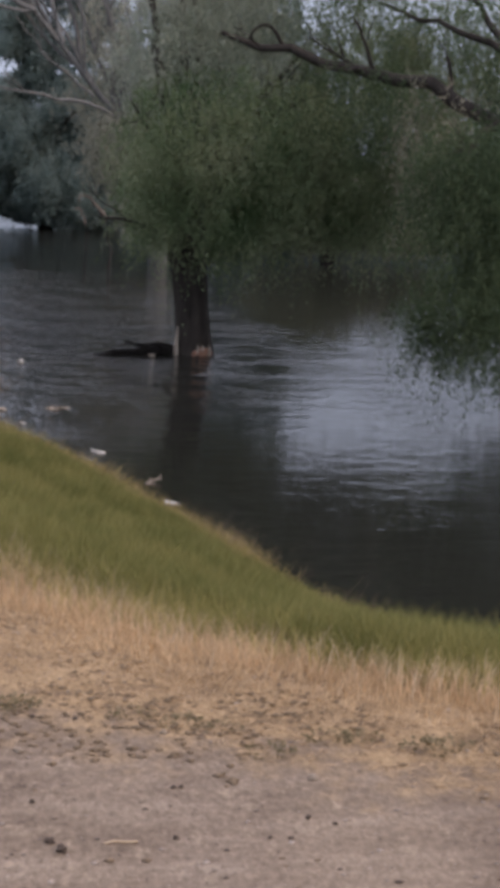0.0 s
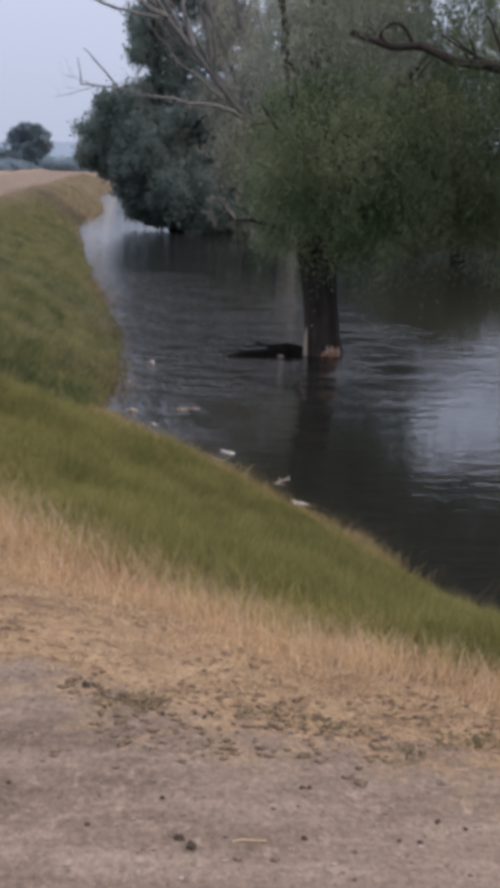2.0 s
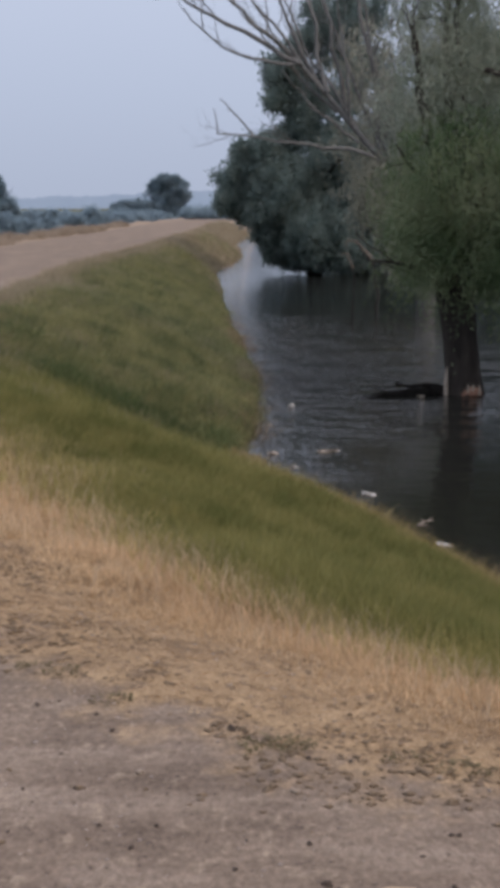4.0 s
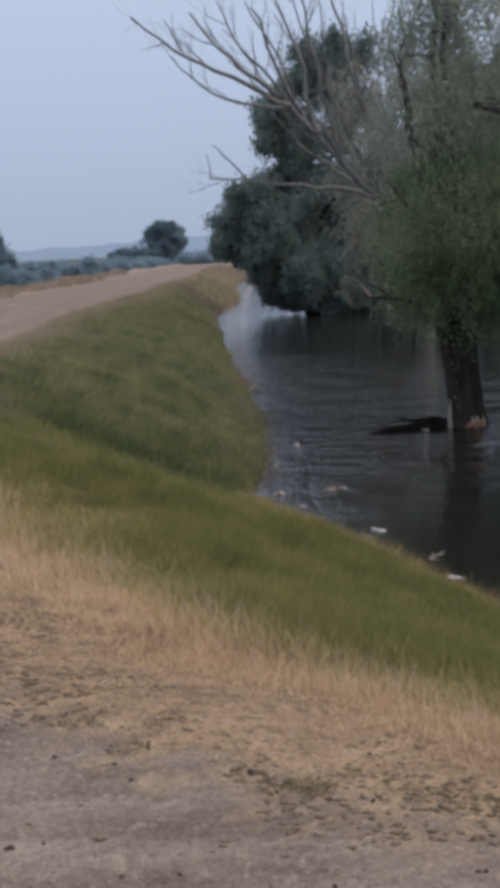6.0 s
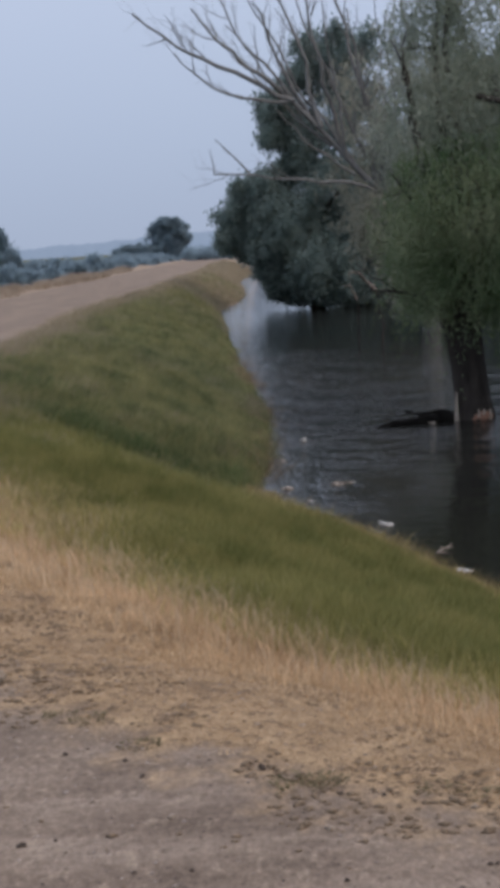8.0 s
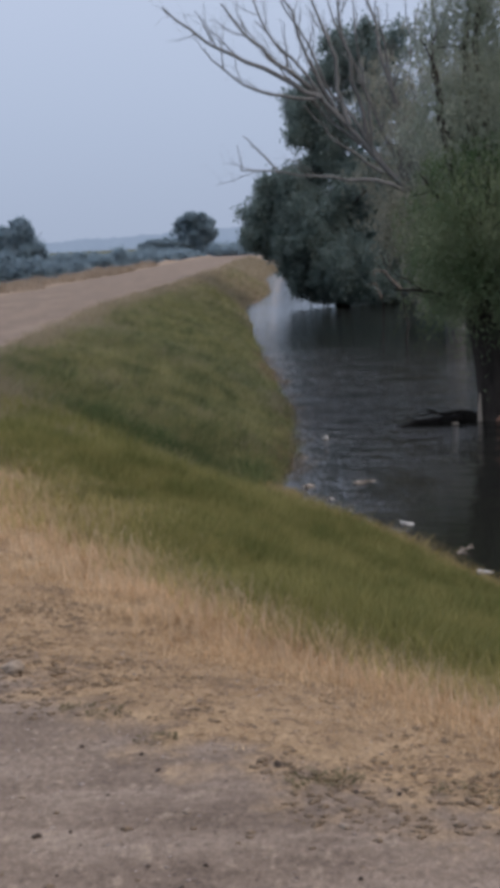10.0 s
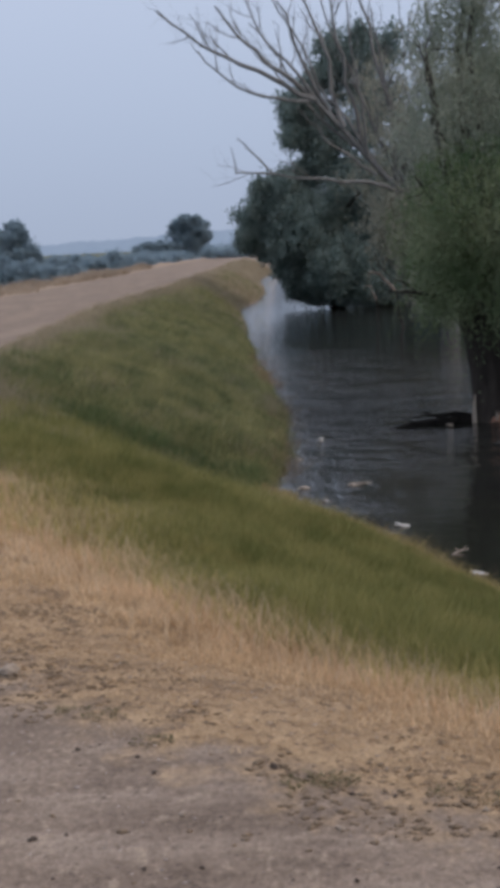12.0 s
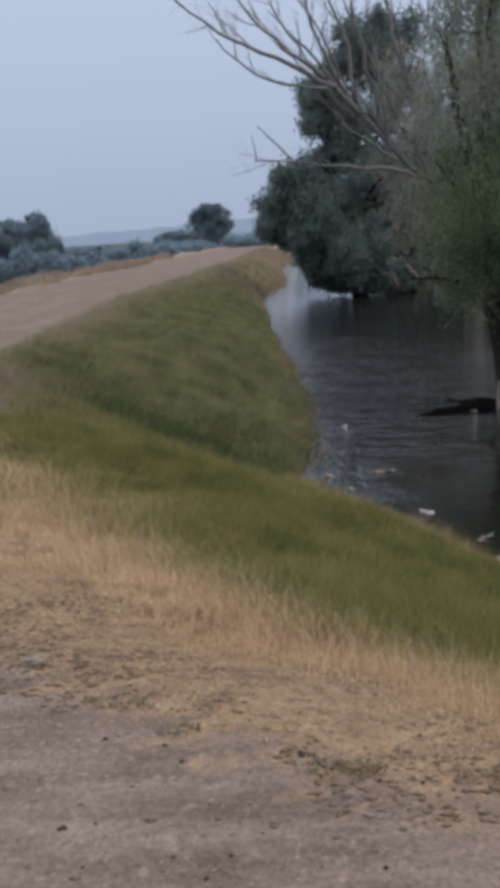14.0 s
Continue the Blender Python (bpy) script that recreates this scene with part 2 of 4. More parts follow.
PALE_SHOOT = leaf_material("bleached_hanging_shoots", (0.18, 0.175, 0.13), (0.34, 0.32, 0.24), 0.4)
VERGE = leaf_material("dull_verge_grass", (0.28, 0.228, 0.175), (0.46, 0.38, 0.295), 0.35, 0.5, 0.7, 0.1)
DEAD_WOOD = bark_material("weathered_dead_wood", (0.14, 0.112, 0.092), (0.29, 0.24, 0.205), 14)
REED = leaf_material("dead_reed_and_verge_shade", (0.17, 0.125, 0.08), (0.33, 0.25, 0.155), 0.2)
ROCK = plain_material("pale_rock", (0.24, 0.195, 0.15), (0.37, 0.31, 0.25), 25)
WEED = leaf_material("weed_leaves", (0.13, 0.12, 0.07), (0.26, 0.21, 0.13), 0.3)


# ---- mesh helpers ----
def quick_mesh(name, verts, faces, smooth=False):
    """A mesh from numpy arrays; faces: a list of (k, array of n rows with k corners)."""
    me = bpy.data.meshes.new(name)
    verts = np.asarray(verts, dtype=np.float32)
    loops = np.concatenate([f.ravel() for _, f in faces]).astype(np.int32)
    totals = np.concatenate([np.full(len(f), k) for k, f in faces]).astype(np.int32)
    starts = np.concatenate([[0], np.cumsum(totals)[:-1]]).astype(np.int32)
    me.vertices.add(len(verts))
    me.vertices.foreach_set("co", verts.ravel())
    me.loops.add(len(loops))
    me.loops.foreach_set("vertex_index", loops)
    me.polygons.add(len(totals))
    me.polygons.foreach_set("loop_start", starts)
    me.polygons.foreach_set("loop_total", totals)
    if smooth:
        me.polygons.foreach_set("use_smooth", np.ones(len(totals), dtype=bool))
    me.update(calc_edges=True)
    me.validate()
    return me


def part(name, data, mat, parent=None, label=""):
    """Links a mesh (or a bmesh) as one object, under a thing or a part."""
    if isinstance(data, bmesh.types.BMesh):
        me = bpy.data.meshes.new(name)
        for f in data.faces:
            f.smooth = True
        data.to_mesh(me)
        data.free()
        data = me
    if not data.materials:
        data.materials.append(mat)
    ob = new(name, data)
    if parent is not None:
        ob.parent = parent
    if label:
        ob["label"] = label
    return ob


rng = np.random.default_rng(7)


def waves(p, scale, seed):
    """Smooth 3D noise, about -1 to 1, for arrays of points."""
    g = np.random.default_rng(seed)
    out = np.zeros(len(p))
    for k in range(7):
        d = g.normal(size=3)
        d *= scale * (0.6 + 0.35 * k) / np.linalg.norm(d)
        e = g.normal(size=3)
        e *= scale * (0.5 + 0.3 * k) / np.linalg.norm(e)
        out += np.sin(p @ d + g.uniform(0, 6.3)) * np.cos(p @ e + g.uniform(0, 6.3)) / (1 + 0.25 * k)
    return out / 2.2


# ---- the lie of the land ----
# Inner edge of the levee road, and the flood's shoreline below it.
EDGE = np.array([(60, -12), (16, -1.6), (8, 0.9), (4, 2.25), (1.56, 3.07), (0.89, 3.32), (0.2, 3.66), (-0.45, 4.42), (-0.98, 5.0),
                 (-2.0, 6.1), (-2.8, 8.2), (-3.35, 11), (-3.7, 14.5), (-3.75, 17.5), (-3.74, 19.7), (-3.6, 25), (-3.55, 36), (-2.6, 47.5),
                 (-1.95, 62.5), (-0.74, 83), (1.3, 136), (12, 260), (40, 480)], dtype=float)
SHORE = np.array([(60, -5.4), (18, 1.5), (9, 3.7), (5.6, 5.3), (3.48, 6.95), (2.85, 8.4), (2.48, 9.65), (2.12, 10.9), (1.72, 12.3), (1.0, 13.8),
                  (0.72, 14.9), (0.54, 16.1), (0.74, 19.3), (0.97, 23.4), (0.85, 28.5), (0.65, 36.5), (0.67, 46.6), (0.55, 59), (0.75, 64), (1.9, 72), (2.6, 85), (2.6, 100), (2.9, 112),
                  (5.0, 137), (16, 258), (44, 476)], dtype=float)


def rounded(line, times):
    for _ in range(times):
        a, b = line[:-1], line[1:]
        cut = np.empty((2 * len(a), 2))
        cut[0::2], cut[1::2] = 0.75 * a + 0.25 * b, 0.25 * a + 0.75 * b
        line = np.vstack([line[:1], cut, line[-1:]])
    return line


EDGE, SHORE = rounded(EDGE, 2), rounded(SHORE, 2)


def signed(line, x, y):
    """Distance from a line, positive on its right-hand (water) side."""
    best = np.full(x.shape, 1e9)
    side = np.ones(x.shape)
    for (ax, ay), (bx, by) in zip(line[:-1], line[1:]):
        dx, dy = bx - ax, by - ay
        t = np.clip(((x - ax) * dx + (y - ay) * dy) / (dx * dx + dy * dy), 0, 1)
        d = np.hypot(x - ax - t * dx, y - ay - t * dy)
        near = d < best
        best[near] = d[near]
        side[near] = np.sign(dx * (y - ay) - dy * (x - ax))[near]
    return -best * side


WATER_Z = -1.5


def shoulder(x, y, e):
    """Distance from the road's edge, stretched so that the straw shoulder ends near 1.4 all along."""
    wide = np.interp(x, [-2.1, -1.4, -0.9, -0.1, 0.35, 0.9, 1.6, 4.0], [1.4, 1.85, 2.0, 1.85, 1.52, 1.18, 0.76, 0.5])
    far = np.clip((y - 10.4) / 1.8, 0, 1)
    wide = wide * (1 - far) + 0.75 * far
    return np.where(e > 0, e * 1.4 / wide, e)


def gully(x):
    """Where the two arms of the bank meet."""
    return np.interp(x, [-4.0, -3.0, -1.5, -0.5, 0.3, 0.8], [17.6, 17.1, 16.4, 15.6, 15.6, 16.4])


def land(x, y):
    """Height of the ground, distance from the road's edge, and share of the way down to the water."""
    e, w = signed(EDGE, x, y), signed(SHORE, x, y)
    u = np.clip(e, 0, None) / np.maximum(np.clip(e, 0, None) + np.clip(-w, 0, None), 1e-6)
    p = np.stack([x, y, np.zeros_like(x)], axis=-1).reshape(-1, 3)
    rough = waves(p, 1.1, 3).reshape(x.shape)
    fine = waves(p, 4.5, 5).reshape(x.shape)
    z = -1.5 * (0.30 * u + 0.70 * u * u * (1.7 - 0.7 * u))
    hump = np.clip(u * 6, 0, 1) * np.clip((1 - u) * 5, 0.3, 1)
    z = z + hump * (0.07 * rough * np.where(y > 15, 0.5, 1) + 0.02 * fine)
    # a shallow gully where the two arms of the bank meet
    off = (y - gully(x)) / 1.6
    z = z - 0.25 * hump * np.exp(-off * off) * np.clip((x + 4.2) / 1.5, 0, 1)
    # bed of the flood
    z = np.where(w > 0, WATER_Z - 0.06 - np.minimum(0.35 * w, 1.6), z)
    # road: slight crown and wheel hollows
    on = e <= 0
    z = np.where(on, 0.012 * rough + 0.006 * fine, z)
    ridge = np.exp(-((e + 7.0) / 0.5) ** 2) * (0.16 + 0.10 * rough + 0.16 * waves(p, 0.45, 6).reshape(x.shape))
    z = z + np.where(on, ridge, 0)
    out = np.clip((-e - 7.6) / 5.0, 0, 1)
    z = z - np.where(on, 1.3 * out * out * (3 - 2 * out), 0)
    # dry land far behind the flooded wood
    back = np.clip((np.hypot(x - 20, y) - 150) / 60, 0, 1) * (x > 10)
    z = np.where(w > 0, z + (WATER_Z + 0.3 - z) * back, z)
    return z, e, u


def spaced(lo, fine_lo, fine_hi, hi, step, growth):
    mid = list(np.arange(fine_lo, fine_hi + step / 2, step))
    up, d = [], step
    while mid[-1] + (up[-1] - mid[-1] if up else 0) < hi:
        d *= growth
        up.append((up[-1] if up else mid[-1]) + d)
    down, d = [], step
    while (down[-1] if down else mid[0]) > lo:
        d *= growth
        down.append((down[-1] if down else mid[0]) - d)
    return np.array(down[::-1] + mid + up)


gx = spaced(-3500, -5.5, 6.5, 3500, 0.11, 1.09)
gy = np.concatenate([spaced(-400, 1.5, 22, 23, 0.11, 1.06), np.arange(23.4, 150, 0.4), 150 * 1.06 ** np.arange(0, 60)])
GX, GY = np.meshgrid(gx, gy)
GZ, GE, GU = land(GX, GY)
nx, ny = len(gx), len(gy)
ids = np.arange(nx * ny).reshape(ny, nx)
quads = np.stack([ids[:-1, :-1], ids[:-1, 1:], ids[1:, 1:], ids[1:, :-1]], axis=-1).reshape(-1, 4)
ground_mesh = quick_mesh("ground", np.stack([GX, GY, GZ], axis=-1).reshape(-1, 3), [(4, quads)], smooth=True)
attr = ground_mesh.attributes.new("edge", "FLOAT", "POINT")
attr.data.foreach_set("value", shoulder(GX, GY, GE).ravel().astype(np.float32))
tagged(part("ground", ground_mesh, SOIL), "levee with packed gravel road, straw shoulder and grassy bank", "ground", kind="structure")

wx = spaced(-6, 0, 10, 900, 1.0, 1.2)
wy = spaced(-200, 0, 40, 900, 1.0, 1.15)
WX, WY = np.meshgrid(wx, wy)
ids = np.arange(WX.size).reshape(WX.shape)
quads = np.stack([ids[:-1, :-1], ids[:-1, 1:], ids[1:, 1:], ids[1:, :-1]], axis=-1).reshape(-1, 4)
water_mesh = quick_mesh("water", np.stack([WX, WY, np.full(WX.shape, WATER_Z)], axis=-1).reshape(-1, 3), [(4, quads)])
tagged(part("water", water_mesh, WATER), "dark still flood water with soft ripples", "water", kind="structure")


# ---- trees ----
def tube(line, radii, sides=7):
    """Vertices and quads of a tapered, slightly knotty limb along a line."""
    line, radii = np.asarray(line, float), np.asarray(radii, float)
    tang = np.gradient(line, axis=0)
    tang /= np.linalg.norm(tang, axis=1)[:, None] + 1e-9
    ref = np.where(np.abs(tang[:, 2:3]) > 0.9, np.array([[1.0, 0, 0]]), np.array([[0, 0, 1.0]]))
    a = np.cross(tang, ref)
    a /= np.linalg.norm(a, axis=1)[:, None]
    b = np.cross(tang, a)
    th = np.arange(sides) * 2 * np.pi / sides
    ring = line[:, None] + radii[:, None, None] * (np.cos(th)[None, :, None] * a[:, None] + np.sin(th)[None, :, None] * b[:, None])
    n = len(line)
    i = np.arange(n * sides).reshape(n, sides)
    q = np.stack([i[:-1], np.roll(i, -1, 1)[:-1], np.roll(i, -1, 1)[1:], i[1:]], axis=-1).reshape(-1, 4)
    return ring.reshape(-1, 3), q


def rounded_line(line, times):
    """A smoother line by cutting corners."""
    for _ in range(times):
        a, b = line[:-1], line[1:]
        cut = np.empty((2 * len(a), 3))
        cut[0::2], cut[1::2] = 0.75 * a + 0.25 * b, 0.25 * a + 0.75 * b
        line = cut
    return line


def joined(pieces):
    vs, qs, at = [], [], 0
    for v, q in pieces:
        vs.append(v)
        qs.append(q + at)
        at += len(v)
    return np.vstack(vs), [(4, np.vstack(qs))]


def bent(a, b, sag, steps, g, jitter=0.013):
    """A limb's line from a to b that bows upward by sag and wanders a little."""
    a, b = np.asarray(a, float), np.asarray(b, float)
    t = np.linspace(0, 1, steps)[:, None]
    size = np.linalg.norm(b - a)
    line = a + (b - a) * t + np.array([0, 0, 1.0]) * sag * size * 4 * t * (1 - t)
    wob = np.cumsum(g.normal(size=(steps, 3)), axis=0) * jitter * size
    wob -= t * wob[-1]
    return line + wob


def twigs(line, r, g, count, length, depth, up=0.4):
    """Side shoots along a limb, and the finer twigs on those; two lists of tubes."""
    first, finer = [], []
    for _ in range(count):
        k = g.uniform(0.25, 0.98)
        i = min(int(k * (len(line) - 1)), len(line) - 2)
        at = line[i] + (line[i + 1] - line[i]) * (k * (len(line) - 1) - i)
        along = line[i + 1] - line[i]
        along /= np.linalg.norm(along)
        d = along + g.normal(size=3) * 0.55 + np.array([0, 0, up])
        d /= np.linalg.norm(d)
        size = length * g.uniform(0.5, 1.2)
        sub = bent(at, at + d * size, g.uniform(-0.06, 0.1), 6, g, 0.03)
        rr = r * (1.1 - 0.6 * k) * 0.4
        first.append(tube(sub, np.linspace(rr, rr * 0.25, 6), 5))
        if depth:
            a, b = twigs(sub, rr, g, 4, length * 0.55, depth - 1, up)
            finer += a + b
    return first, finer


def leaf_quads(at, axis, length, width, g):
    """Lance-shaped leaves: rhombs that hang along axis."""
    n = len(at)
    axis = axis / (np.linalg.norm(axis, axis=1)[:, None] + 1e-9)
    side = np.cross(axis, g.normal(size=(n, 3)))
    side /= np.linalg.norm(side, axis=1)[:, None] + 1e-9
    length, width = np.asarray(length)[:, None], np.asarray(width)[:, None]
    mid = at + axis * length * 0.45
    v = np.stack([at, mid + side * width * 0.5, at + axis * length, mid - side * width * 0.5], axis=1).reshape(-1, 3)
    return v, np.arange(4 * n).reshape(n, 4)


def crown(blobs, g, leaf, width, hang, per=9, gaps=0.0, gap_scale=2.2, seed=1, floor=-99.0, loose=0.035):
    """Leaf meshes in leafy masses. blobs: centre, radii, number of shoots. hang: metres that a shoot hangs down."""
    vs, qs, off = [], [], 0
    for c, r, count in blobs:
        d = g.normal(size=(count, 3))
        d /= np.linalg.norm(d, axis=1)[:, None]
        d *= (g.uniform(0.15, 1.0, count) ** 0.5)[:, None]
        d *= (1 + 0.22 * waves(d * 3.0, 1.6, seed + 11))[:, None]
        p = np.array(c) + d * np.array(r)
        p = p[waves(p, gap_scale, seed) > gaps - 0.9 * (np.linalg.norm(d, axis=1) < 0.5)]
        n = len(p)
        size = hang * g.uniform(0.35, 1.2, n)
        lean = g.normal(size=(n, 3)) * 0.35 + np.array([0, 0, -1.0])
        k = (np.arange(per) + 0.5) / per
        at = p[:, None] + lean[:, None] * (size[:, None] * k[None])[..., None] + g.normal(size=(n, per, 3)) * loose * max(hang, 0.6)
        at = at.reshape(-1, 3)
        at = at[at[:, 2] > floor]
        ax = np.array([0, 0, -0.8]) + g.normal(size=(len(at), 3)) * 0.7
        v, q = leaf_quads(at, ax, leaf * g.uniform(0.6, 1.3, len(at)), width * g.uniform(0.6, 1.3, len(at)), g)
        vs.append(v)
        qs.append(q + off)
        off += len(v)
    return np.vstack(vs), [(4, np.vstack(qs))]


def thing(name, label, category, at=(0, 0, 0), group="", kind=""):
    ob = new(name)
    ob.location = at
    return tagged(ob, label, category, group, kind)


def plant(name, label, at, trunk, limbs, blobs, bark, leaves, seed, leaf=0.10, width=0.022, hang=0.7, per=9, gaps=-0.2, gap_scale=2.2, shoots=5, shoot=0.9, group="", sides=10, single=False, loose=0.035):
    """A tree: trunk (line, radii), limbs (from, to, radius, sag) and a crown; all in world metres, kept relative to its foot."""
    g = np.random.default_rng(seed)
    root = thing(name, label, "tree", at, group)
    base = np.array(at, float)
    line, radii = trunk
    v, q = tube(np.array(line) - base, radii, sides)
    part("trunk", quick_mesh("trunk", v, [(4, q)], True), bark, root)
    fine = []
    for a, b, r, sag in limbs:
        ln = bent(np.array(a) - base, np.array(b) - base, sag, 12, g)
        v, q = tube(ln, np.linspace(r, r * 0.3, 12), 8)
        limb = part("limb", quick_mesh("limb", v, [(4, q)], True), bark, root)
        first, more = twigs(ln, r, g, shoots, shoot, 1)
        if single:
            for v, q in first:
                part("branch", quick_mesh("branch", v, [(4, q)], True), bark, limb)
        else:
            fine += first
        fine += more
    if fine:
        v, f = joined(fine)
        tagged(part("twig_spray", quick_mesh("twig_spray", v, f, True), bark, root), kind="stuff")
    if blobs:
        v, f = crown([(np.array(c) - base, r, k) for c, r, k in blobs], g, leaf, width, hang, per, gaps, gap_scale, seed, WATER_Z - base[2] + 0.12, loose)
        part("crown", quick_mesh("crown", v, f), leaves, root)
    return root


def clump(c, size, pieces, count, g, flat=0.8):
    """Small leafy masses gathered round c, for an uneven outline."""
    out = []
    for _ in range(2 * pieces):
        d = g.normal(size=3)
        d *= g.uniform(0.2, 1.05) / np.linalg.norm(d)
        r = size * g.uniform(0.14, 0.36)
        out.append((tuple(np.array(c) + d * size * np.array((1, 1, flat))), (r, r, r * 0.65), count // 2))
    return out


# ---- the large willow standing in the flood ----
MAIN = (4.34, 21.16, -1.9)
main_line = [(4.36, 21.16, -1.95), (4.34, 21.16, -1.5), (4.30, 21.17, -1.2), (4.24, 21.18, -0.6), (4.17, 21.19, 0.0), (4.10, 21.2, 0.45), (4.0, 21.25, 0.9)]
willow = plant(
    "willow_tree", "large grey-green willow with dark trunk standing in flood water", MAIN,
    (main_line, [0.40, 0.33, 0.30, 0.285, 0.31, 0.36, 0.30]),
    [((4.1, 21.2, 0.5), (3.45, 21.4, 4.2), 0.14, 0.05), ((4.1, 21.2, 0.6), (4.3, 22.0, 5.6), 0.11, 0.02), ((4.05, 21.2, 0.7), (5.9, 21.6, 3.4), 0.13, 0.06),
     ((4.15, 21.2, 0.3), (2.6, 20.7, 0.75), 0.05, 0.05), ((4.1, 21.2, 0.6), (5.6, 20.3, 2.6), 0.11, 0.05), ((4.0, 21.2, 0.9), (4.1, 22.6, 6.5), 0.085, 0.02)],
    [((4.88, 20.98, 1.84), (1.98, 2.10, 1.44), 6200),
     ((5.9, 21.3, 1.75), (0.9, 1.5, 1.1), 1000),
     ((3.6, 21.26, 1.3), (0.6, 1.2, 0.9), 700),
     ((4.45, 20.74, 0.76), (1.5, 1.60, 0.47), 850)],
    BARK, WILLOW, 21, leaf=0.095, width=0.024, hang=0.7, gaps=-0.5, single=True)
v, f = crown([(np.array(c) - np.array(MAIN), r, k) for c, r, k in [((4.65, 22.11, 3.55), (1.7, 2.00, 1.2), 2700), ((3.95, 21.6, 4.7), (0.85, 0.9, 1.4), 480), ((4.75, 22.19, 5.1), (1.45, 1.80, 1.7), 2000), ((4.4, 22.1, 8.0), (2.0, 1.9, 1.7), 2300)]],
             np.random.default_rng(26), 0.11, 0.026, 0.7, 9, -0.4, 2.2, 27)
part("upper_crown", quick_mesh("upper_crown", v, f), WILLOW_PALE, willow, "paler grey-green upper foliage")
# stripped bark and gnawed wood at the waterline
v, q = tube(np.array([(-0.35, -0.16, 0.36), (-0.35, -0.15, 0.60), (-0.335, -0.13, 0.87)]), [0.045, 0.036, 0.014], 6)
part("bare_strip", quick_mesh("bare_strip", v, [(4, q)], True), BARE_WOOD, willow, "pale strip of bare wood")
bm = bmesh.new()
bmesh.ops.create_icosphere(bm, subdivisions=3, radius=1)
for w in bm.verts:
    w.co = Vector((w.co.x * 0.17, w.co.y * 0.055, w.co.z * 0.10)) * (1 + 0.3 * noise.noise(w.co * 2.3)) + Vector((0.05, -0.275, 0.45))
part("gnawed_patch", bm, CHEWED, willow, "raw orange gnawed wood")
for dx, dz, h in ((-0.02, 0.53, 0.14), (0.06, 0.55, 0.10), (0.17, 0.50, 0.18)):
    v, q = tube([(dx, -0.32, dz - h / 2), (dx + 0.01, -0.335, dz), (dx, -0.31, dz + h / 2)], [0.022, 0.02, 0.006], 6)
    part("bare_strip", quick_mesh("bare_strip", v, [(4, q)], True), BARE_WOOD, willow, "pale strip of bare wood")

# ---- the dark willow that overhangs the near water ----
plant(
    "willow_tree", "dark green willow drooping its shoots to the flood water", (9.4, 17.1, -1.9),
    ([(9.4, 17.1, -1.95), (9.38, 17.1, -1.1), (9.11, 17.24, 1.04), (8.83, 17.39, 2.62), (8.55, 17.53, 4.16), (8.5, 17.5, 6.0)], [0.42, 0.36, 0.28, 0.24, 0.18, 0.1]),
    [((8.85, 17.3, 2.3), (4.4, 20.5, 3.66), 0.14, 0.055), ((8.95, 17.2, 2.0), (6.0, 14.2, 1.9), 0.08, 0.1), ((8.6, 17.5, 4.0), (8.2, 17.2, 7.6), 0.1, 0.0), ((8.7, 17.4, 3.2), (9.8, 16.8, 5.8), 0.1, 0.03)],
    [((6.17, 14.22, 1.38), (0.90, 0.80, 1.04), 1900),
     ((5.92, 14.11, 0.36), (0.72, 0.70, 0.68), 1100),
     ((8.38, 16.49, 2.16), (1.24, 1.50, 1.82), 2600),
     ((8.22, 15.79, 0.27), (1.27, 1.30, 1.35), 1500),
     ((7.3, 15.4, 0.0), (0.8, 0.9, 1.0), 1200),
     ((6.21, 18.80, 2.86), (1.15, 0.80, 0.80), 330),
     ((8.61, 16.71, 5.2), (1.43, 1.70, 1.9), 2200)],
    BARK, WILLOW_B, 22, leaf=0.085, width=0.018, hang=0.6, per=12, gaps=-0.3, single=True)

g = np.random.default_rng(24)
hanging = scene.objects["willow_tree.001"]
v, f = crown([(np.array((6.49, 17.43, 1.97)) - np.array(hanging.location), (0.22, 0.2, 1.5), 130), (np.array((6.47, 15.73, 2.09)) - np.array(hanging.location), (0.4, 0.3, 0.9), 110)], g, 0.08, 0.018, 0.9, 12, -0.6, 2.2, 5)
canopy = [((7.0, 20.6, 1.5), (1.1, 1.1, 0.9), 1600), ((6.4, 20.6, 2.6), (1.0, 1.0, 0.9), 1400), ((7.6, 20.2, 2.5), (1.0, 1.0, 0.9), 1100), ((7.0, 21.3, 3.7), (1.3, 1.2, 0.8), 1400), ((8.3, 21.0, 3.6), (1.2, 1.2, 1.0), 1400), ((8.7, 21.4, 2.0), (1.0, 1.0, 1.1), 1200),
          ((6.0, 21.2, 4.9), (1.2, 1.2, 0.9), 1040), ((7.6, 21.2, 5.3), (1.2, 1.2, 0.9), 840), ((9.3, 20.6, 4.8), (1.1, 1.1, 1.0), 840), ((9.6, 20.4, 3.2), (1.0, 1.0, 1.2), 900)]
cv, cf = crown([(np.array(c) - np.array(hanging.location), r, k) for c, r, k in canopy], np.random.default_rng(28), 0.10, 0.024, 0.8, 9, -0.4, 2.0, 29)
part("upper_crown", quick_mesh("upper_crown", cv, cf), WILLOW, hanging, "olive upper foliage above the water")
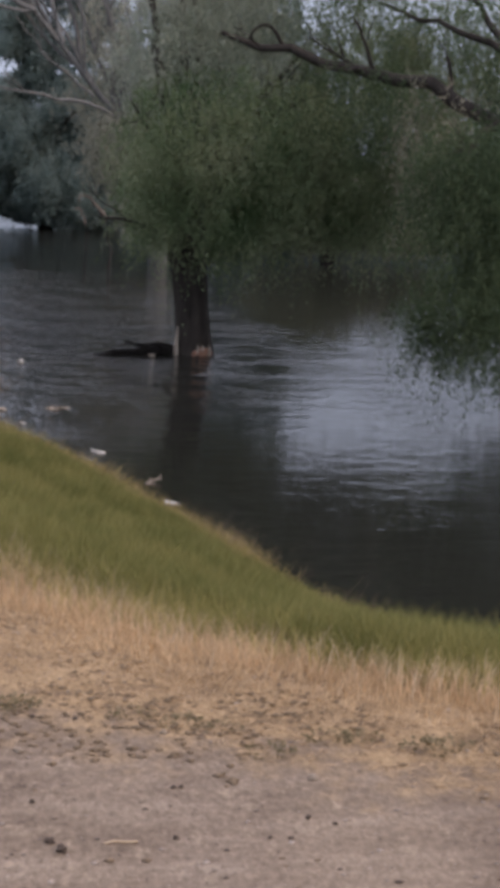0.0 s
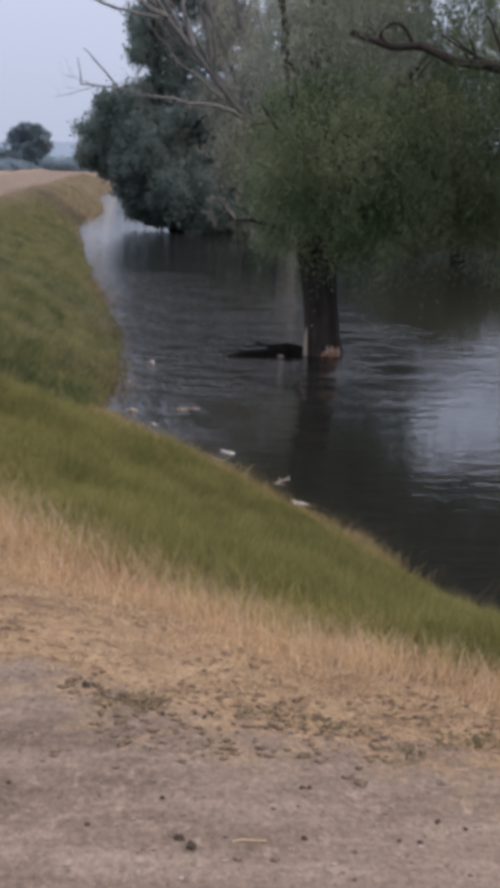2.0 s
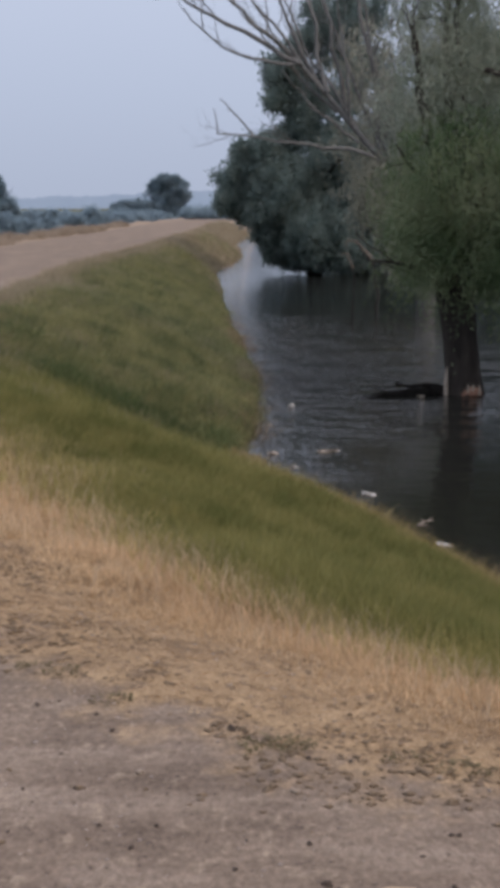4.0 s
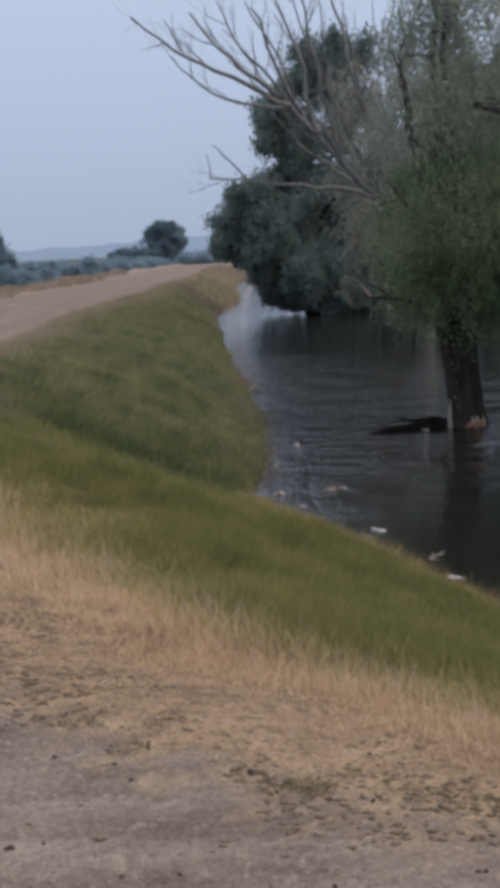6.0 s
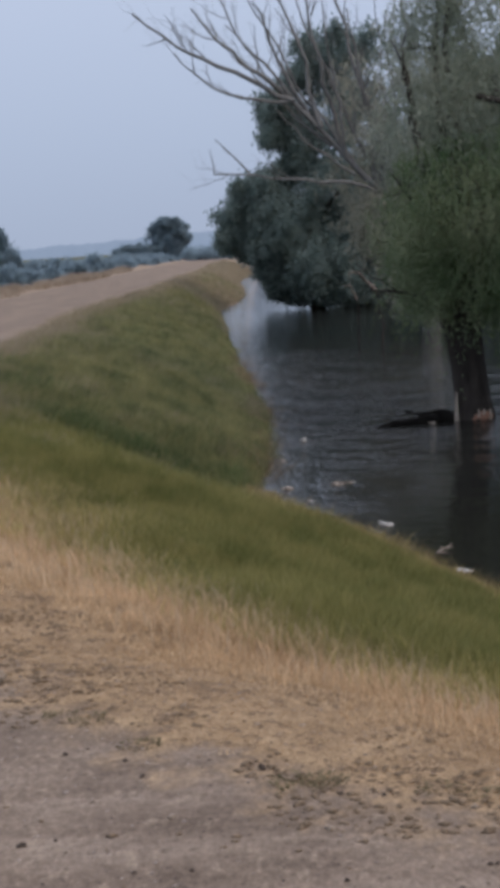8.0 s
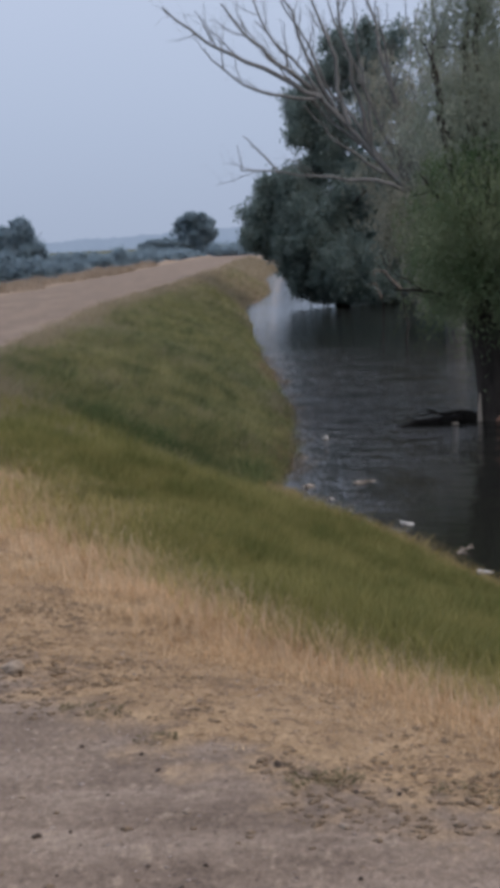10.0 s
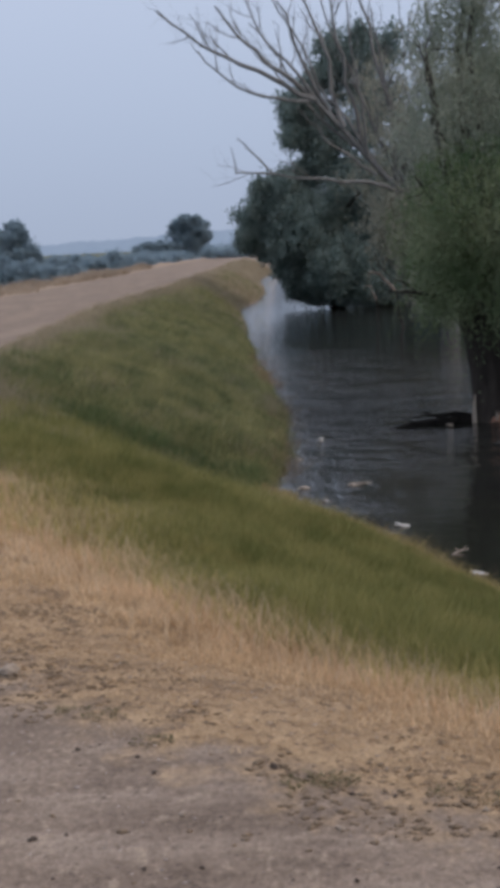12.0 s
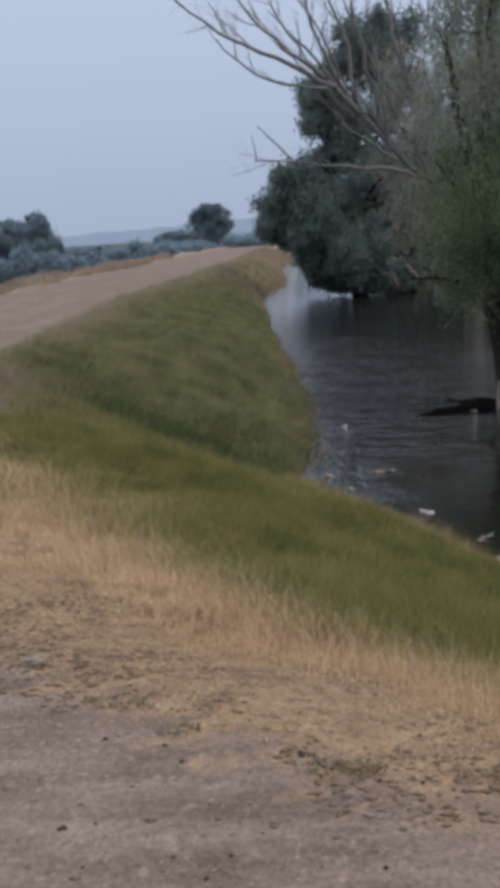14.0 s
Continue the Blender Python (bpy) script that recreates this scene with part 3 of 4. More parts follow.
for a, b, r, sag in (((8.83, 17.39, 2.5), (8.6, 21.2, 4.6), 0.10, 0.03), ((8.83, 17.5, 2.7), (7.2, 21.2, 4.4), 0.08, 0.03), ((9.0, 17.3, 1.6), (7.4, 20.6, 2.1), 0.06, 0.04)):
    cv, cq = tube(bent(np.array(a) - np.array(hanging.location), np.array(b) - np.array(hanging.location), sag, 12, g), np.linspace(r, r * 0.3, 12), 8)
    part("limb", quick_mesh("limb", cv, [(4, cq)], True), BARK, hanging)
loop = [(5.32, 19.95, 3.40), (5.22, 19.95, 3.54), (5.14, 19.9, 3.66), (5.0, 19.88, 3.77), (4.85, 19.9, 3.74), (4.74, 19.95, 3.62), (4.80, 20.0, 3.50), (4.95, 20.0, 3.45)]
w, q = tube(rounded_line(np.array(loop) - np.array(hanging.location), 2), np.linspace(0.032, 0.016, 26), 7)
part("limb", quick_mesh("limb", w, [(4, q)], True), BARK, hanging)
tagged(part("withered_spray", quick_mesh("withered_spray", v, f), PALE_SHOOT, hanging), "pale withered hanging shoots", kind="stuff")

# ---- a taller willow further back in the flood ----
plant(
    "willow_tree", "low pale green willow deeper in the flooded wood", (14.0, 45.0, -1.9),
    ([(14.0, 45.0, -2.0), (13.9, 45.0, -0.6), (13.8, 45.2, 0.8), (13.8, 45.6, 2.4)], [0.3, 0.24, 0.18, 0.06]),
    [((13.9, 45, -0.4), (11.8, 45.4, 1.6), 0.1, 0.04), ((13.9, 45, -0.2), (16.2, 45.4, 1.7), 0.1, 0.04), ((13.8, 45.2, 0.6), (13.2, 46.0, 2.6), 0.09, 0.0)],
    [((13.0, 45.0, 0.5), (2.4, 1.9, 1.5), 1900), ((15.2, 45.3, 0.6), (2.2, 1.9, 1.4), 1700), ((13.8, 45.6, 1.8), (2.0, 1.6, 0.9), 900), ((17.2, 45.4, 0.1), (1.6, 1.5, 1.1), 900)],
    BARK, WILLOW_FAR, 23, leaf=0.17, width=0.05, hang=0.8, gaps=-0.35, gap_scale=1.5)

# ---- the half-dead tree with bare fanning branches ----
fan = []
g = np.random.default_rng(77)
for k in range(6):
    low = g.uniform(0, 1)
    start = np.array((6.55, 41.2, 1.9)) * (1 - low) + np.array((4.3, 40.45, 4.4)) * low
    spread = (k + g.uniform(0.0, 0.8)) / 6
    end = np.array((0.6 + 6.4 * spread, 40.3 + g.uniform(-1.0, 0.6), 6.0 + 3.6 * math.sin(0.6 + 2.0 * spread) * g.uniform(0.75, 1.05)))
    fan.append((tuple(start), tuple(end), g.uniform(0.04, 0.07), g.uniform(-0.07, 0.0)))
bare = plant(
    "bare_tree", "half-dead grey tree with bare fanning branches over the water", (7.2, 41.5, -1.9),
    ([(7.2, 41.5, -1.95), (7.1, 41.5, -0.4), (6.87, 41.43, 0.88), (6.32, 41.02, 2.32), (5.09, 40.68, 3.51), (3.73, 40.33, 5.02), (2.72, 39.91, 6.04)], [0.34, 0.27, 0.19, 0.125, 0.095, 0.075, 0.06]),
    [((2.96, 39.89, 5.78), (-1.62, 38.97, 8.44), 0.085, -0.06), ((2.72, 39.91, 6.04), (0.08, 38.5, 8.41), 0.08, -0.03), ((2.96, 39.95, 5.8), (-0.49, 39.0, 7.26), 0.06, -0.12),
     ((5.41, 40.64, 2.89), (0.44, 39.5, 3.74), 0.066, 0.02), ((3.4, 40.36, 5.3), (1.94, 39.95, 8.71), 0.08, -0.03), ((3.81, 40.32, 4.93), (2.63, 40.92, 9.5), 0.085, -0.03),
     ((4.76, 40.72, 3.88), (3.39, 39.86, 9.09), 0.09, -0.02), ((6.33, 41.01, 2.5), (5.04, 40.69, 6.32), 0.10, -0.03), ((6.16, 41.04, 2.68), (4.44, 41.76, 9.56), 0.11, -0.02),
     ((5.4, 40.8, 3.3), (4.9, 41.2, 8.6), 0.08, -0.02), ((6.6, 41.2, 1.7), (6.6, 41.3, 8.8), 0.11, 0.0), ((3.1, 40.1, 5.6), (0.9, 39.4, 8.9), 0.06, -0.04), ((4.2, 40.5, 4.4), (1.4, 40.2, 7.2), 0.06, -0.05), ((4.9, 40.6, 3.6), (2.4, 39.6, 5.6), 0.055, -0.04), ((5.6, 40.8, 3.1), (4.1, 40.2, 6.4), 0.06, -0.03)] + fan,
    [((6.0, 42.6, 3.2), (2.0, 1.3, 2.2), 900), ((7.4, 42.8, 4.6), (1.7, 1.4, 2.6), 900), ((5.4, 42.9, 6.2), (1.3, 1.0, 1.6), 260), ((7.0, 40.6, 6.4), (1.7, 1.2, 2.4), 750), ((5.6, 40.9, 5.2), (1.2, 1.0, 1.6), 300), ((5.7, 40.6, 2.0), (1.1, 0.9, 1.5), 800), ((6.3, 40.4, 0.5), (1.4, 1.0, 1.2), 850), ((7.2, 42.4, 0.8), (2.0, 1.3, 1.5), 800)],
    GREY_BARK, DEAD_LEAF, 31, leaf=0.16, width=0.05, hang=0.6, gaps=-0.1, gap_scale=1.8, shoots=5, shoot=1.3, single=True)
for a, b, r in (((1.56, 39.8, 3.70), (0.54, 39.3, 4.73), 0.032), ((0.46, 39.5, 3.74), (0.35, 39.4, 4.49), 0.024), ((1.0, 39.6, 4.33), (0.72, 39.6, 4.46), 0.014)):
    v, q = tube(bent(np.array(a) - np.array(bare.location), np.array(b) - np.array(bare.location), 0.06, 8, g), np.linspace(r, r * 0.4, 8), 6)
    part("limb", quick_mesh("limb", v, [(4, q)], True), GREY_BARK, bare)

# ---- the flooded wood behind ----
tuft = np.random.default_rng(43)
plant(
    "dark_tree", "dense dark green tree leaning over the narrow flood channel", (5.2, 60.5, -1.9),
    ([(5.2, 60.5, -2), (5.1, 60.6, 0), (5.2, 61, 3), (5.5, 62, 7), (5.6, 63, 10.5)], [0.4, 0.33, 0.27, 0.18, 0.06]),
    [((5.2, 60.8, 1.5), (2.2, 60.9, 3.2), 0.12, 0.05), ((5.3, 61.2, 4), (3.2, 62.8, 7.6), 0.1, 0.03), ((5.2, 60.8, 2.5), (7.6, 60.6, 4.6), 0.12, 0.03)],
    [((3.7, 59.89, 1.9), (2.2, 2.40, 1.8), 4200), ((1.9, 60.97, 2.1), (1.0, 1.50, 1.1), 1300), ((5.2, 58.82, 0.3), (2.0, 2.2, 1.3), 1800),
     ((6.47, 60.66, 3.11), (3.00, 3.00, 2.6), 3800), ((5.7, 58.9, -0.75), (2.1, 2.0, 0.75), 1300)]
    + clump((1.5, 60.3, 2.4), 1.1, 10, 150, tuft) + clump((3.0, 60.0, 3.1), 1.5, 14, 170, tuft) + clump((1.4, 60.0, 1.8), 0.9, 9, 130, tuft) + clump((1.9, 60.0, 1.5), 0.7, 8, 130, tuft, 0.8) + clump((2.5, 59.8, 1.1), 0.8, 10, 150, tuft, 0.8) + clump((3.3, 59.5, 0.45), 0.95, 12, 170, tuft, 0.85) + clump((4.3, 59.2, -0.1), 1.1, 12, 190, tuft, 0.85) + clump((3.3, 60.6, -0.5), 0.6, 6, 110, tuft, 0.6) + clump((4.4, 60.0, -0.9), 0.7, 7, 130, tuft, 0.6) + clump((1.9, 60.0, 3.6), 0.5, 6, 100, tuft, 1.0) + clump((2.9, 60.0, 4.1), 0.55, 6, 100, tuft, 1.0) + clump((3.8, 60.0, 4.4), 0.55, 6, 100, tuft, 1.0)
    + clump((3.35, 60.0, 7.4), 0.75, 9, 42, tuft, 0.9) + clump((3.4, 60.0, 6.2), 0.9, 8, 42, tuft, 0.4) + clump((4.4, 60.2, 6.7), 1.1, 12, 60, tuft, 0.9) + clump((4.6, 60.3, 5.3), 0.9, 10, 90, tuft, 0.7) + clump((4.5, 60.2, 8.4), 0.8, 9, 40, tuft, 0.9)
    + clump((5.7, 60.2, 9.4), 1.3, 14, 46, tuft, 1.0) + clump((4.9, 60.4, 10.2), 0.7, 7, 60, tuft, 1.0) + clump((6.4, 60.3, 10.3), 0.8, 8, 44, tuft, 1.0) + clump((7.4, 60.2, 7.7), 1.8, 16, 44, tuft) + clump((6.0, 60.3, 5.8), 1.6, 14, 80, tuft)
    + clump((7.8, 60.2, 9.8), 1.3, 10, 60, tuft)
    + [((6.2, 60.6, 6.8), (1.5, 1.5, 2.2), 250), ((7.4, 60.8, 8.0), (1.8, 1.5, 2.3), 220)],
    BARK, WOOD_LEAF, 41, leaf=0.19, width=0.095, hang=-0.5, per=11, gaps=-0.02, gap_scale=2.3, loose=0.24)
for k, (x, y, s) in enumerate([(9.0, 62.0, 0.72), (11.8, 61.0, 1.2), (14.6, 60.0, 1.25), (16.4, 61.5, 0.95), (18.6, 59.0, 0.42), (19.5, 58.0, 0.38), (23.0, 57.5, 0.4), (26.5, 57.0, 0.42), (30.5, 55.5, 0.5), (11.0, 70.0, 0.9), (19.0, 68.0, 0.45), (27.0, 66.0, 0.45), (35.0, 60.0, 0.6)]):
    g = np.random.default_rng(50 + k)
    h = 10.0 * s
    lean = g.uniform(-0.8, 0.8) * s
    up = lambda z: -1.5 + (z + 1.5) * s
    n = max(s, 0.6)
    plant(
        "dark_tree", "dark green tree of the flooded wood" if s > 0.8 else "low dark green tree of the flooded wood", (x, y, -1.9),
        ([(x, y, -2), (x + 0.1, y, up(0.5)), (x + lean * 0.5, y, up(3.5)), (x + lean, y + 0.3, up(7.5))], [0.34 * n, 0.28 * n, 0.2 * n, 0.05]),
        [((x + 0.1, y, up(0.8)), (x - 2.2, y - 1, up(3.6)), 0.1 * n, 0.04), ((x + 0.1, y, up(1.2)), (x + 2.3, y - 0.8, up(4.2)), 0.1 * n, 0.04), ((x + lean * 0.5, y, up(3.2)), (x + lean - 1, y + 0.5, up(7.0)), 0.09 * n, 0.0)],
        [((x, y, up(1.3)), (2.9, 2.4, 2.5 * s), 1300), ((x - 1.6, y - 0.5, up(3.8)), (1.9, 1.8, 1.8 * s), 700), ((x + 1.6, y, up(4.2)), (1.9, 1.8, 1.9 * s), 700), ((x + lean, y, up(5.8)), (2.0, 2.0, 2.6 * s), 900), ((x, y - 1.0, up(-0.4)), (2.6, 1.6, 0.9 * s), 500)],
        BARK, WOOD_LEAF, 60 + k, leaf=0.30, width=0.15, hang=0.6 * s, gaps=-0.25, gap_scale=1.4, group="trees of the flooded wood")

# ---- far trees, hedge and hills beyond the fields ----
def far_tree(x, y, top, wide, seed, label):
    g = np.random.default_rng(seed)
    blobs = []
    tall = top + 1.2
    lobes = [(g.uniform(-0.36, 0.36) * wide, h * tall - 1.2, g.uniform(0.13, 0.2) * wide) for h in (0.22, 0.3, 0.38, 0.48, 0.55, 0.62, 0.7, 0.78)]
    lobes += [(-0.25 * wide, 0.17 * tall - 1.2, 0.2 * wide), (0.24 * wide, 0.17 * tall - 1.2, 0.2 * wide), (0.0, 0.2 * tall - 1.2, 0.22 * wide), (-0.12 * wide, 0.34 * tall - 1.2, 0.2 * wide), (0.13 * wide, 0.34 * tall - 1.2, 0.2 * wide), (0.02 * wide, 0.86 * tall - 1.2, 0.15 * wide), (0.16 * wide, 0.84 * tall - 1.2, 0.11 * wide), (-0.17 * wide, 0.74 * tall - 1.2, 0.12 * wide), (0.0, 0.12 * tall - 1.2, 0.3 * wide), (0.0, 0.4 * tall - 1.2, 0.28 * wide)]
    for dx, z, r in lobes:
        blobs += clump((x + dx, y + g.uniform(-0.2, 0.2) * wide, z), r, 7, 130, g, 0.75)
    blobs += [((x, y, 0.42 * tall - 1.2), (0.38 * wide, 0.36 * wide, 0.40 * tall), 1100), ((x, y, 0.1 * tall - 1.2), (0.45 * wide, 0.36 * wide, 0.16 * tall), 700)]
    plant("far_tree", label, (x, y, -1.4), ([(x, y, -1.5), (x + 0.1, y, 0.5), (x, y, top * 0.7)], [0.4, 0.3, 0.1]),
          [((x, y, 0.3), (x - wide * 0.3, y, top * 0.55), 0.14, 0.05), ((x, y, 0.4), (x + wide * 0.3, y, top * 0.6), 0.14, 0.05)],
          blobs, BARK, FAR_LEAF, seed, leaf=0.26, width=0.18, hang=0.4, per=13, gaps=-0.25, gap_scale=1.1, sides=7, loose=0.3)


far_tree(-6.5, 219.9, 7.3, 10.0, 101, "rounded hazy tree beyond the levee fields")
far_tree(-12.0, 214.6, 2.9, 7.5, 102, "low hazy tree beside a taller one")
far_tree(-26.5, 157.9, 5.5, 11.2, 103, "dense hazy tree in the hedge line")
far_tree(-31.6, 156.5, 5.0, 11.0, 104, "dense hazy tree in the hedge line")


def hedge():
    g = np.random.default_rng(110)
    root = thing("hedgerow", "long low hazy blue-green hedge across the far field", "hedge", (0, 170, -1.3), kind="stuff")
    blobs = []
    for k in range(40):
        x = -60 + k * 1.75
        tall = 1.55 + 0.5 * g.uniform(-1, 1)
        blobs += clump((x, g.uniform(-2, 2), 0.55 + 0.5 * tall), 1.35 + 0.35 * tall, 6, 130, g, 0.7)
        blobs.append(((x, 0.5, 0.5), (1.9, 1.6, 1.1), 220))
    for k in range(30):
        x = -44 + k * 1.35
        y = -58 + max(0.0, x + 16) * 4.5
        tall = 1.0 + 0.3 * g.uniform(-1, 1)
        blobs += clump((x, y + g.uniform(-1, 1), 1.0 * tall + 0.15), 1.25 * tall, 7, 140, g, 0.75)
        blobs.append(((x, y, 0.8), (1.3, 1.3, 1.1 * tall), 420))
    for k in range(16):
        blobs.append(((-12 + k * 2.6, 60 + g.uniform(-3, 3), 1.4), (2.6, 2, 1.7 + 0.3 * g.uniform(-1, 1)), 200))
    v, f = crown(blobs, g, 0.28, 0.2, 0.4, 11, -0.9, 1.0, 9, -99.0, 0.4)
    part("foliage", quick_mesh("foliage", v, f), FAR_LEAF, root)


hedge()


def thicket():
    """Low flooded scrub that closes the view under the wood."""
    g = np.random.default_rng(120)
    root = thing("thicket", "low dark scrub standing in the flood under the trees", "bush", (20, 66, WATER_Z), kind="stuff")
    blobs = []
    for k in range(34):
        x = -12.5 + k * 1.25
        blobs.append(((x, g.uniform(-2, 3) - 0.12 * x, 0.9), (1.4, 1.2, 1.3 + 0.4 * g.uniform(-1, 1)), 190))
    v, f = crown(blobs, g, 0.3, 0.16, 0.4, 8, -0.6, 1.0, 19, 0.05)
    part("foliage", quick_mesh("foliage", v, f), WOOD_LEAF, root)


thicket()


def hills():
    """Wooded ridge on the skyline, kilometres away."""
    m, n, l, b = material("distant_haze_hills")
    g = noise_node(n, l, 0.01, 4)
    # the ridge's haze is a bluish emission, not lit by sun or sky
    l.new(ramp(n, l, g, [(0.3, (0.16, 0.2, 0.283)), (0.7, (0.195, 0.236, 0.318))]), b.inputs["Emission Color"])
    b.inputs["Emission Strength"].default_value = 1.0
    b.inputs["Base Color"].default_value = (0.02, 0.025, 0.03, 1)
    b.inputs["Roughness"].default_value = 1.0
    r = 3000.0
    a = np.radians(np.linspace(-60, 60, 700))
    deg = np.degrees(a)
    top = np.interp(deg, [-60, -20, -9.5, -8, -6.5, -5, -3.4, -1.9, -0.4, 1.0, 4, 60], [0.2, 0.2, 0.24, 0.34, 0.46, 0.44, 0.53, 0.6, 0.66, 0.62, 0.5, 0.4])
    p = np.stack([deg * 3, deg * 0, deg * 0], axis=-1)
    top = top + 0.025 * waves(p, 1.2, 8) + 0.05 * np.abs(waves(p, 6.0, 9)) + 0.024 * waves(p, 17.0, 10)
    z = EYE + r * np.tan(np.radians(top))
    v = np.vstack([np.stack([r * np.sin(a), r * np.cos(a), np.full(700, -30.0)], -1), np.stack([r * np.sin(a), r * np.cos(a), z], -1),
                   np.stack([1.2 * r * np.sin(a), 1.2 * r * np.cos(a), np.full(700, -30.0)], -1)])
    i = np.arange(699)
    q = np.vstack([np.stack([i, i + 1, i + 701, i + 700], -1), np.stack([i + 700, i + 701, i + 1401, i + 1400], -1)])
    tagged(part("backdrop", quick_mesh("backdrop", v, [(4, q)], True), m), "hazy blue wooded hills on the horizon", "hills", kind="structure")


hills()


# ---- grass ----
def blades(name, x, y, z, height, width, g, lean=0.35):
    """Curved grass blades with a joint at mid-height: one quad and one tip each."""
    n = len(x)
    th = g.uniform(0, 2 * np.pi, n)
    side = np.stack([np.cos(th), np.sin(th), np.zeros(n)], -1) * (width * 0.5)[:, None]
    d = g.normal(size=(n, 3)) * lean
    d[:, 2] = 0
    base = np.stack([x, y, z - 0.01], -1)
    up = np.stack([np.zeros(n), np.zeros(n), height], -1)
    mid = base + up * 0.55 + d * (height * 0.35)[:, None]
    tip = base + up + d * (height * 1.0)[:, None]
    v = np.stack([base - side, base + side, mid + side * 0.75, mid - side * 0.75, tip], axis=1).reshape(-1, 3)
    o = np.arange(n)[:, None] * 5
    return quick_mesh(name, v, [(4, o + np.array([[0, 1, 2, 3]])), (3, o + np.array([[3, 2, 4]]))])


def scatter(g, box, count):
    x0, x1, y0, y1 = box
    x, y = g.uniform(x0, x1, count), g.uniform(y0, y1, count)
    z, e, u = land(x, y)
    p = np.stack([x, y, x * 0], -1)
    ragged = shoulder(x, y, e) + (0.13 * waves(p, 1.6, 15) + 0.13 * waves(p, 5.5, 16)) * np.where(y > 15, 0.55, 1)
    return x, y, z, e, u, ragged, p


def sow(name, label, mat, boxes, choose, tall, thick, seed, lean=0.35):
    """One grass object; boxes: plan rectangle and number of tries; choose: which tries to keep."""
    g = np.random.default_rng(seed)
    parts = []
    for box, count in boxes:
        x, y, z, e, u, ragged, p = scatter(g, box, count)
        keep = choose(g, x, y, e, u, ragged, p)
        parts.append([a[keep] for a in (x, y, z, e, u, ragged)] + [p[keep]])
    x, y, z, e, u, ragged = (np.concatenate([q[i] for q in parts]) for i in range(6))
    p = np.concatenate([q[6] for q in parts])
    h = tall(g, x, y, u, ragged, p) * g.uniform(0.55, 1.2, len(x))
    w = thick * (1 + y / 14) * g.uniform(0.6, 1.3, len(x))
    tagged(part(name, blades(name, x, y, z, h, w, g, lean), mat), label, "grass", kind="stuff")


NEAR = [((-3, 5, 2.6, 7.0), 300000), ((-4.5, 6.0, 7.0, 12.0), 220000)]
FAR = [((-5, 4, 8.0, 24), 320000), ((-5, 2, 24, 60), 200000), ((-4, 6, 60, 140), 70000)]
sow("dry_grass", "short straw-coloured dry grass on the road shoulder", STRAW, NEAR + [((-5, 1, 12, 24), 60000)],
    lambda g, x, y, e, u, r, p: (e > -0.45 + 0.3 * (y > 15)) & (r > -0.05) & (r < 2.0 - 0.55 * (y > 12) + 9 * (y > 50)) & (u < 1) & (g.uniform(0, 1, len(x)) < np.clip(0.25 + 0.5 * r, 0, 1) * np.where((waves(p, 9.0, 17) + 0.8 * waves(p, 21.0, 18) > -0.1) | (r > 0.9), 1.0, 0.25) * np.clip((1.85 - r) * 2.0 + 9 * (y > 50), 0, 1)),
    lambda g, x, y, u, r, p: 0.018 + 0.085 * np.clip(r - 0.35, 0, 1.1) + 0.07 * (y > 12), 0.003, 201, 0.4)
sow("worn_grass", "weathered dull tan grass on the far levee shoulder", WORN, [((-5, -1.5, 13, 24), 70000), ((-5, 2, 24, 50), 110000), ((-4, 5, 50, 140), 90000)],
    lambda g, x, y, e, u, r, p: (e > -0.15) & (r > -0.05) & (r < 1.1 + 2.2 * g.uniform(0, 1, len(x)) ** 2 + 9 * (y > 42 + 18 * g.uniform(0, 1, len(x)))) & (u < 1),
    lambda g, x, y, u, r, p: 0.19 + 0.08 * waves(p, 1.1, 34), 0.005, 207, 0.5)
sow("green_grass", "lush yellow-green grass on the bank above the flood", GREEN, NEAR + FAR[:1],
    lambda g, x, y, e, u, r, p: (r > 1.0) & (signed(SHORE, x, y) < 0.02 + 0.16 * waves(p, 2.5, 63)) & (y < gully(x) - 0.2) & (g.uniform(0, 1, len(x)) < np.clip((r - 1.15) * 2.0, 0, 1) * np.clip((gully(x) - y) / 4.5, 0.25, 1)),
    lambda g, x, y, u, r, p: (np.clip(0.07 + 0.10 * (r - 1.0), 0.06, 0.2) + 0.04 * waves(p, 2.0, 31) + 0.07 * np.clip((y - 9) / 4, 0, 1) * (0.4 + waves(p, 2.6, 39))) * np.clip(0.4 - 0.8 * signed(SHORE, x, y), 0.4, 1), 0.0045, 202, 0.4)
sow("yellowing_grass", "olive and yellow half-dry grass between straw and green bank", YELLOW, [((-3, 5, 2.6, 7.0), 110000), ((-4.5, 6.0, 7.0, 14.0), 110000)],
    lambda g, x, y, e, u, r, p: (u < 1) & (g.uniform(0, 1, len(x)) < np.maximum(0.6 * np.clip(1.15 - np.abs(r - 1.55 - 0.25 * (y > 8)) / np.where(y > 8, 1.1, 0.45), 0.16 * (r > 1.3) + 0.55 * (r > 1.3) * (waves(p, 1.3, 37) + 0.5 * waves(p, 4.0, 38) > 0.28), 1), 0.6 * ((signed(SHORE, x, y) > -0.9) & (waves(p, 2.2, 36) > 0.1)))),
    lambda g, x, y, u, r, p: (0.12 - 0.05 * (signed(SHORE, x, y) > -0.9)) + 0.04 * waves(p, 2.0, 35) + 0.04 * np.clip(r - 1, 0, 1) * (signed(SHORE, x, y) < -0.9), 0.004, 208, 0.35)
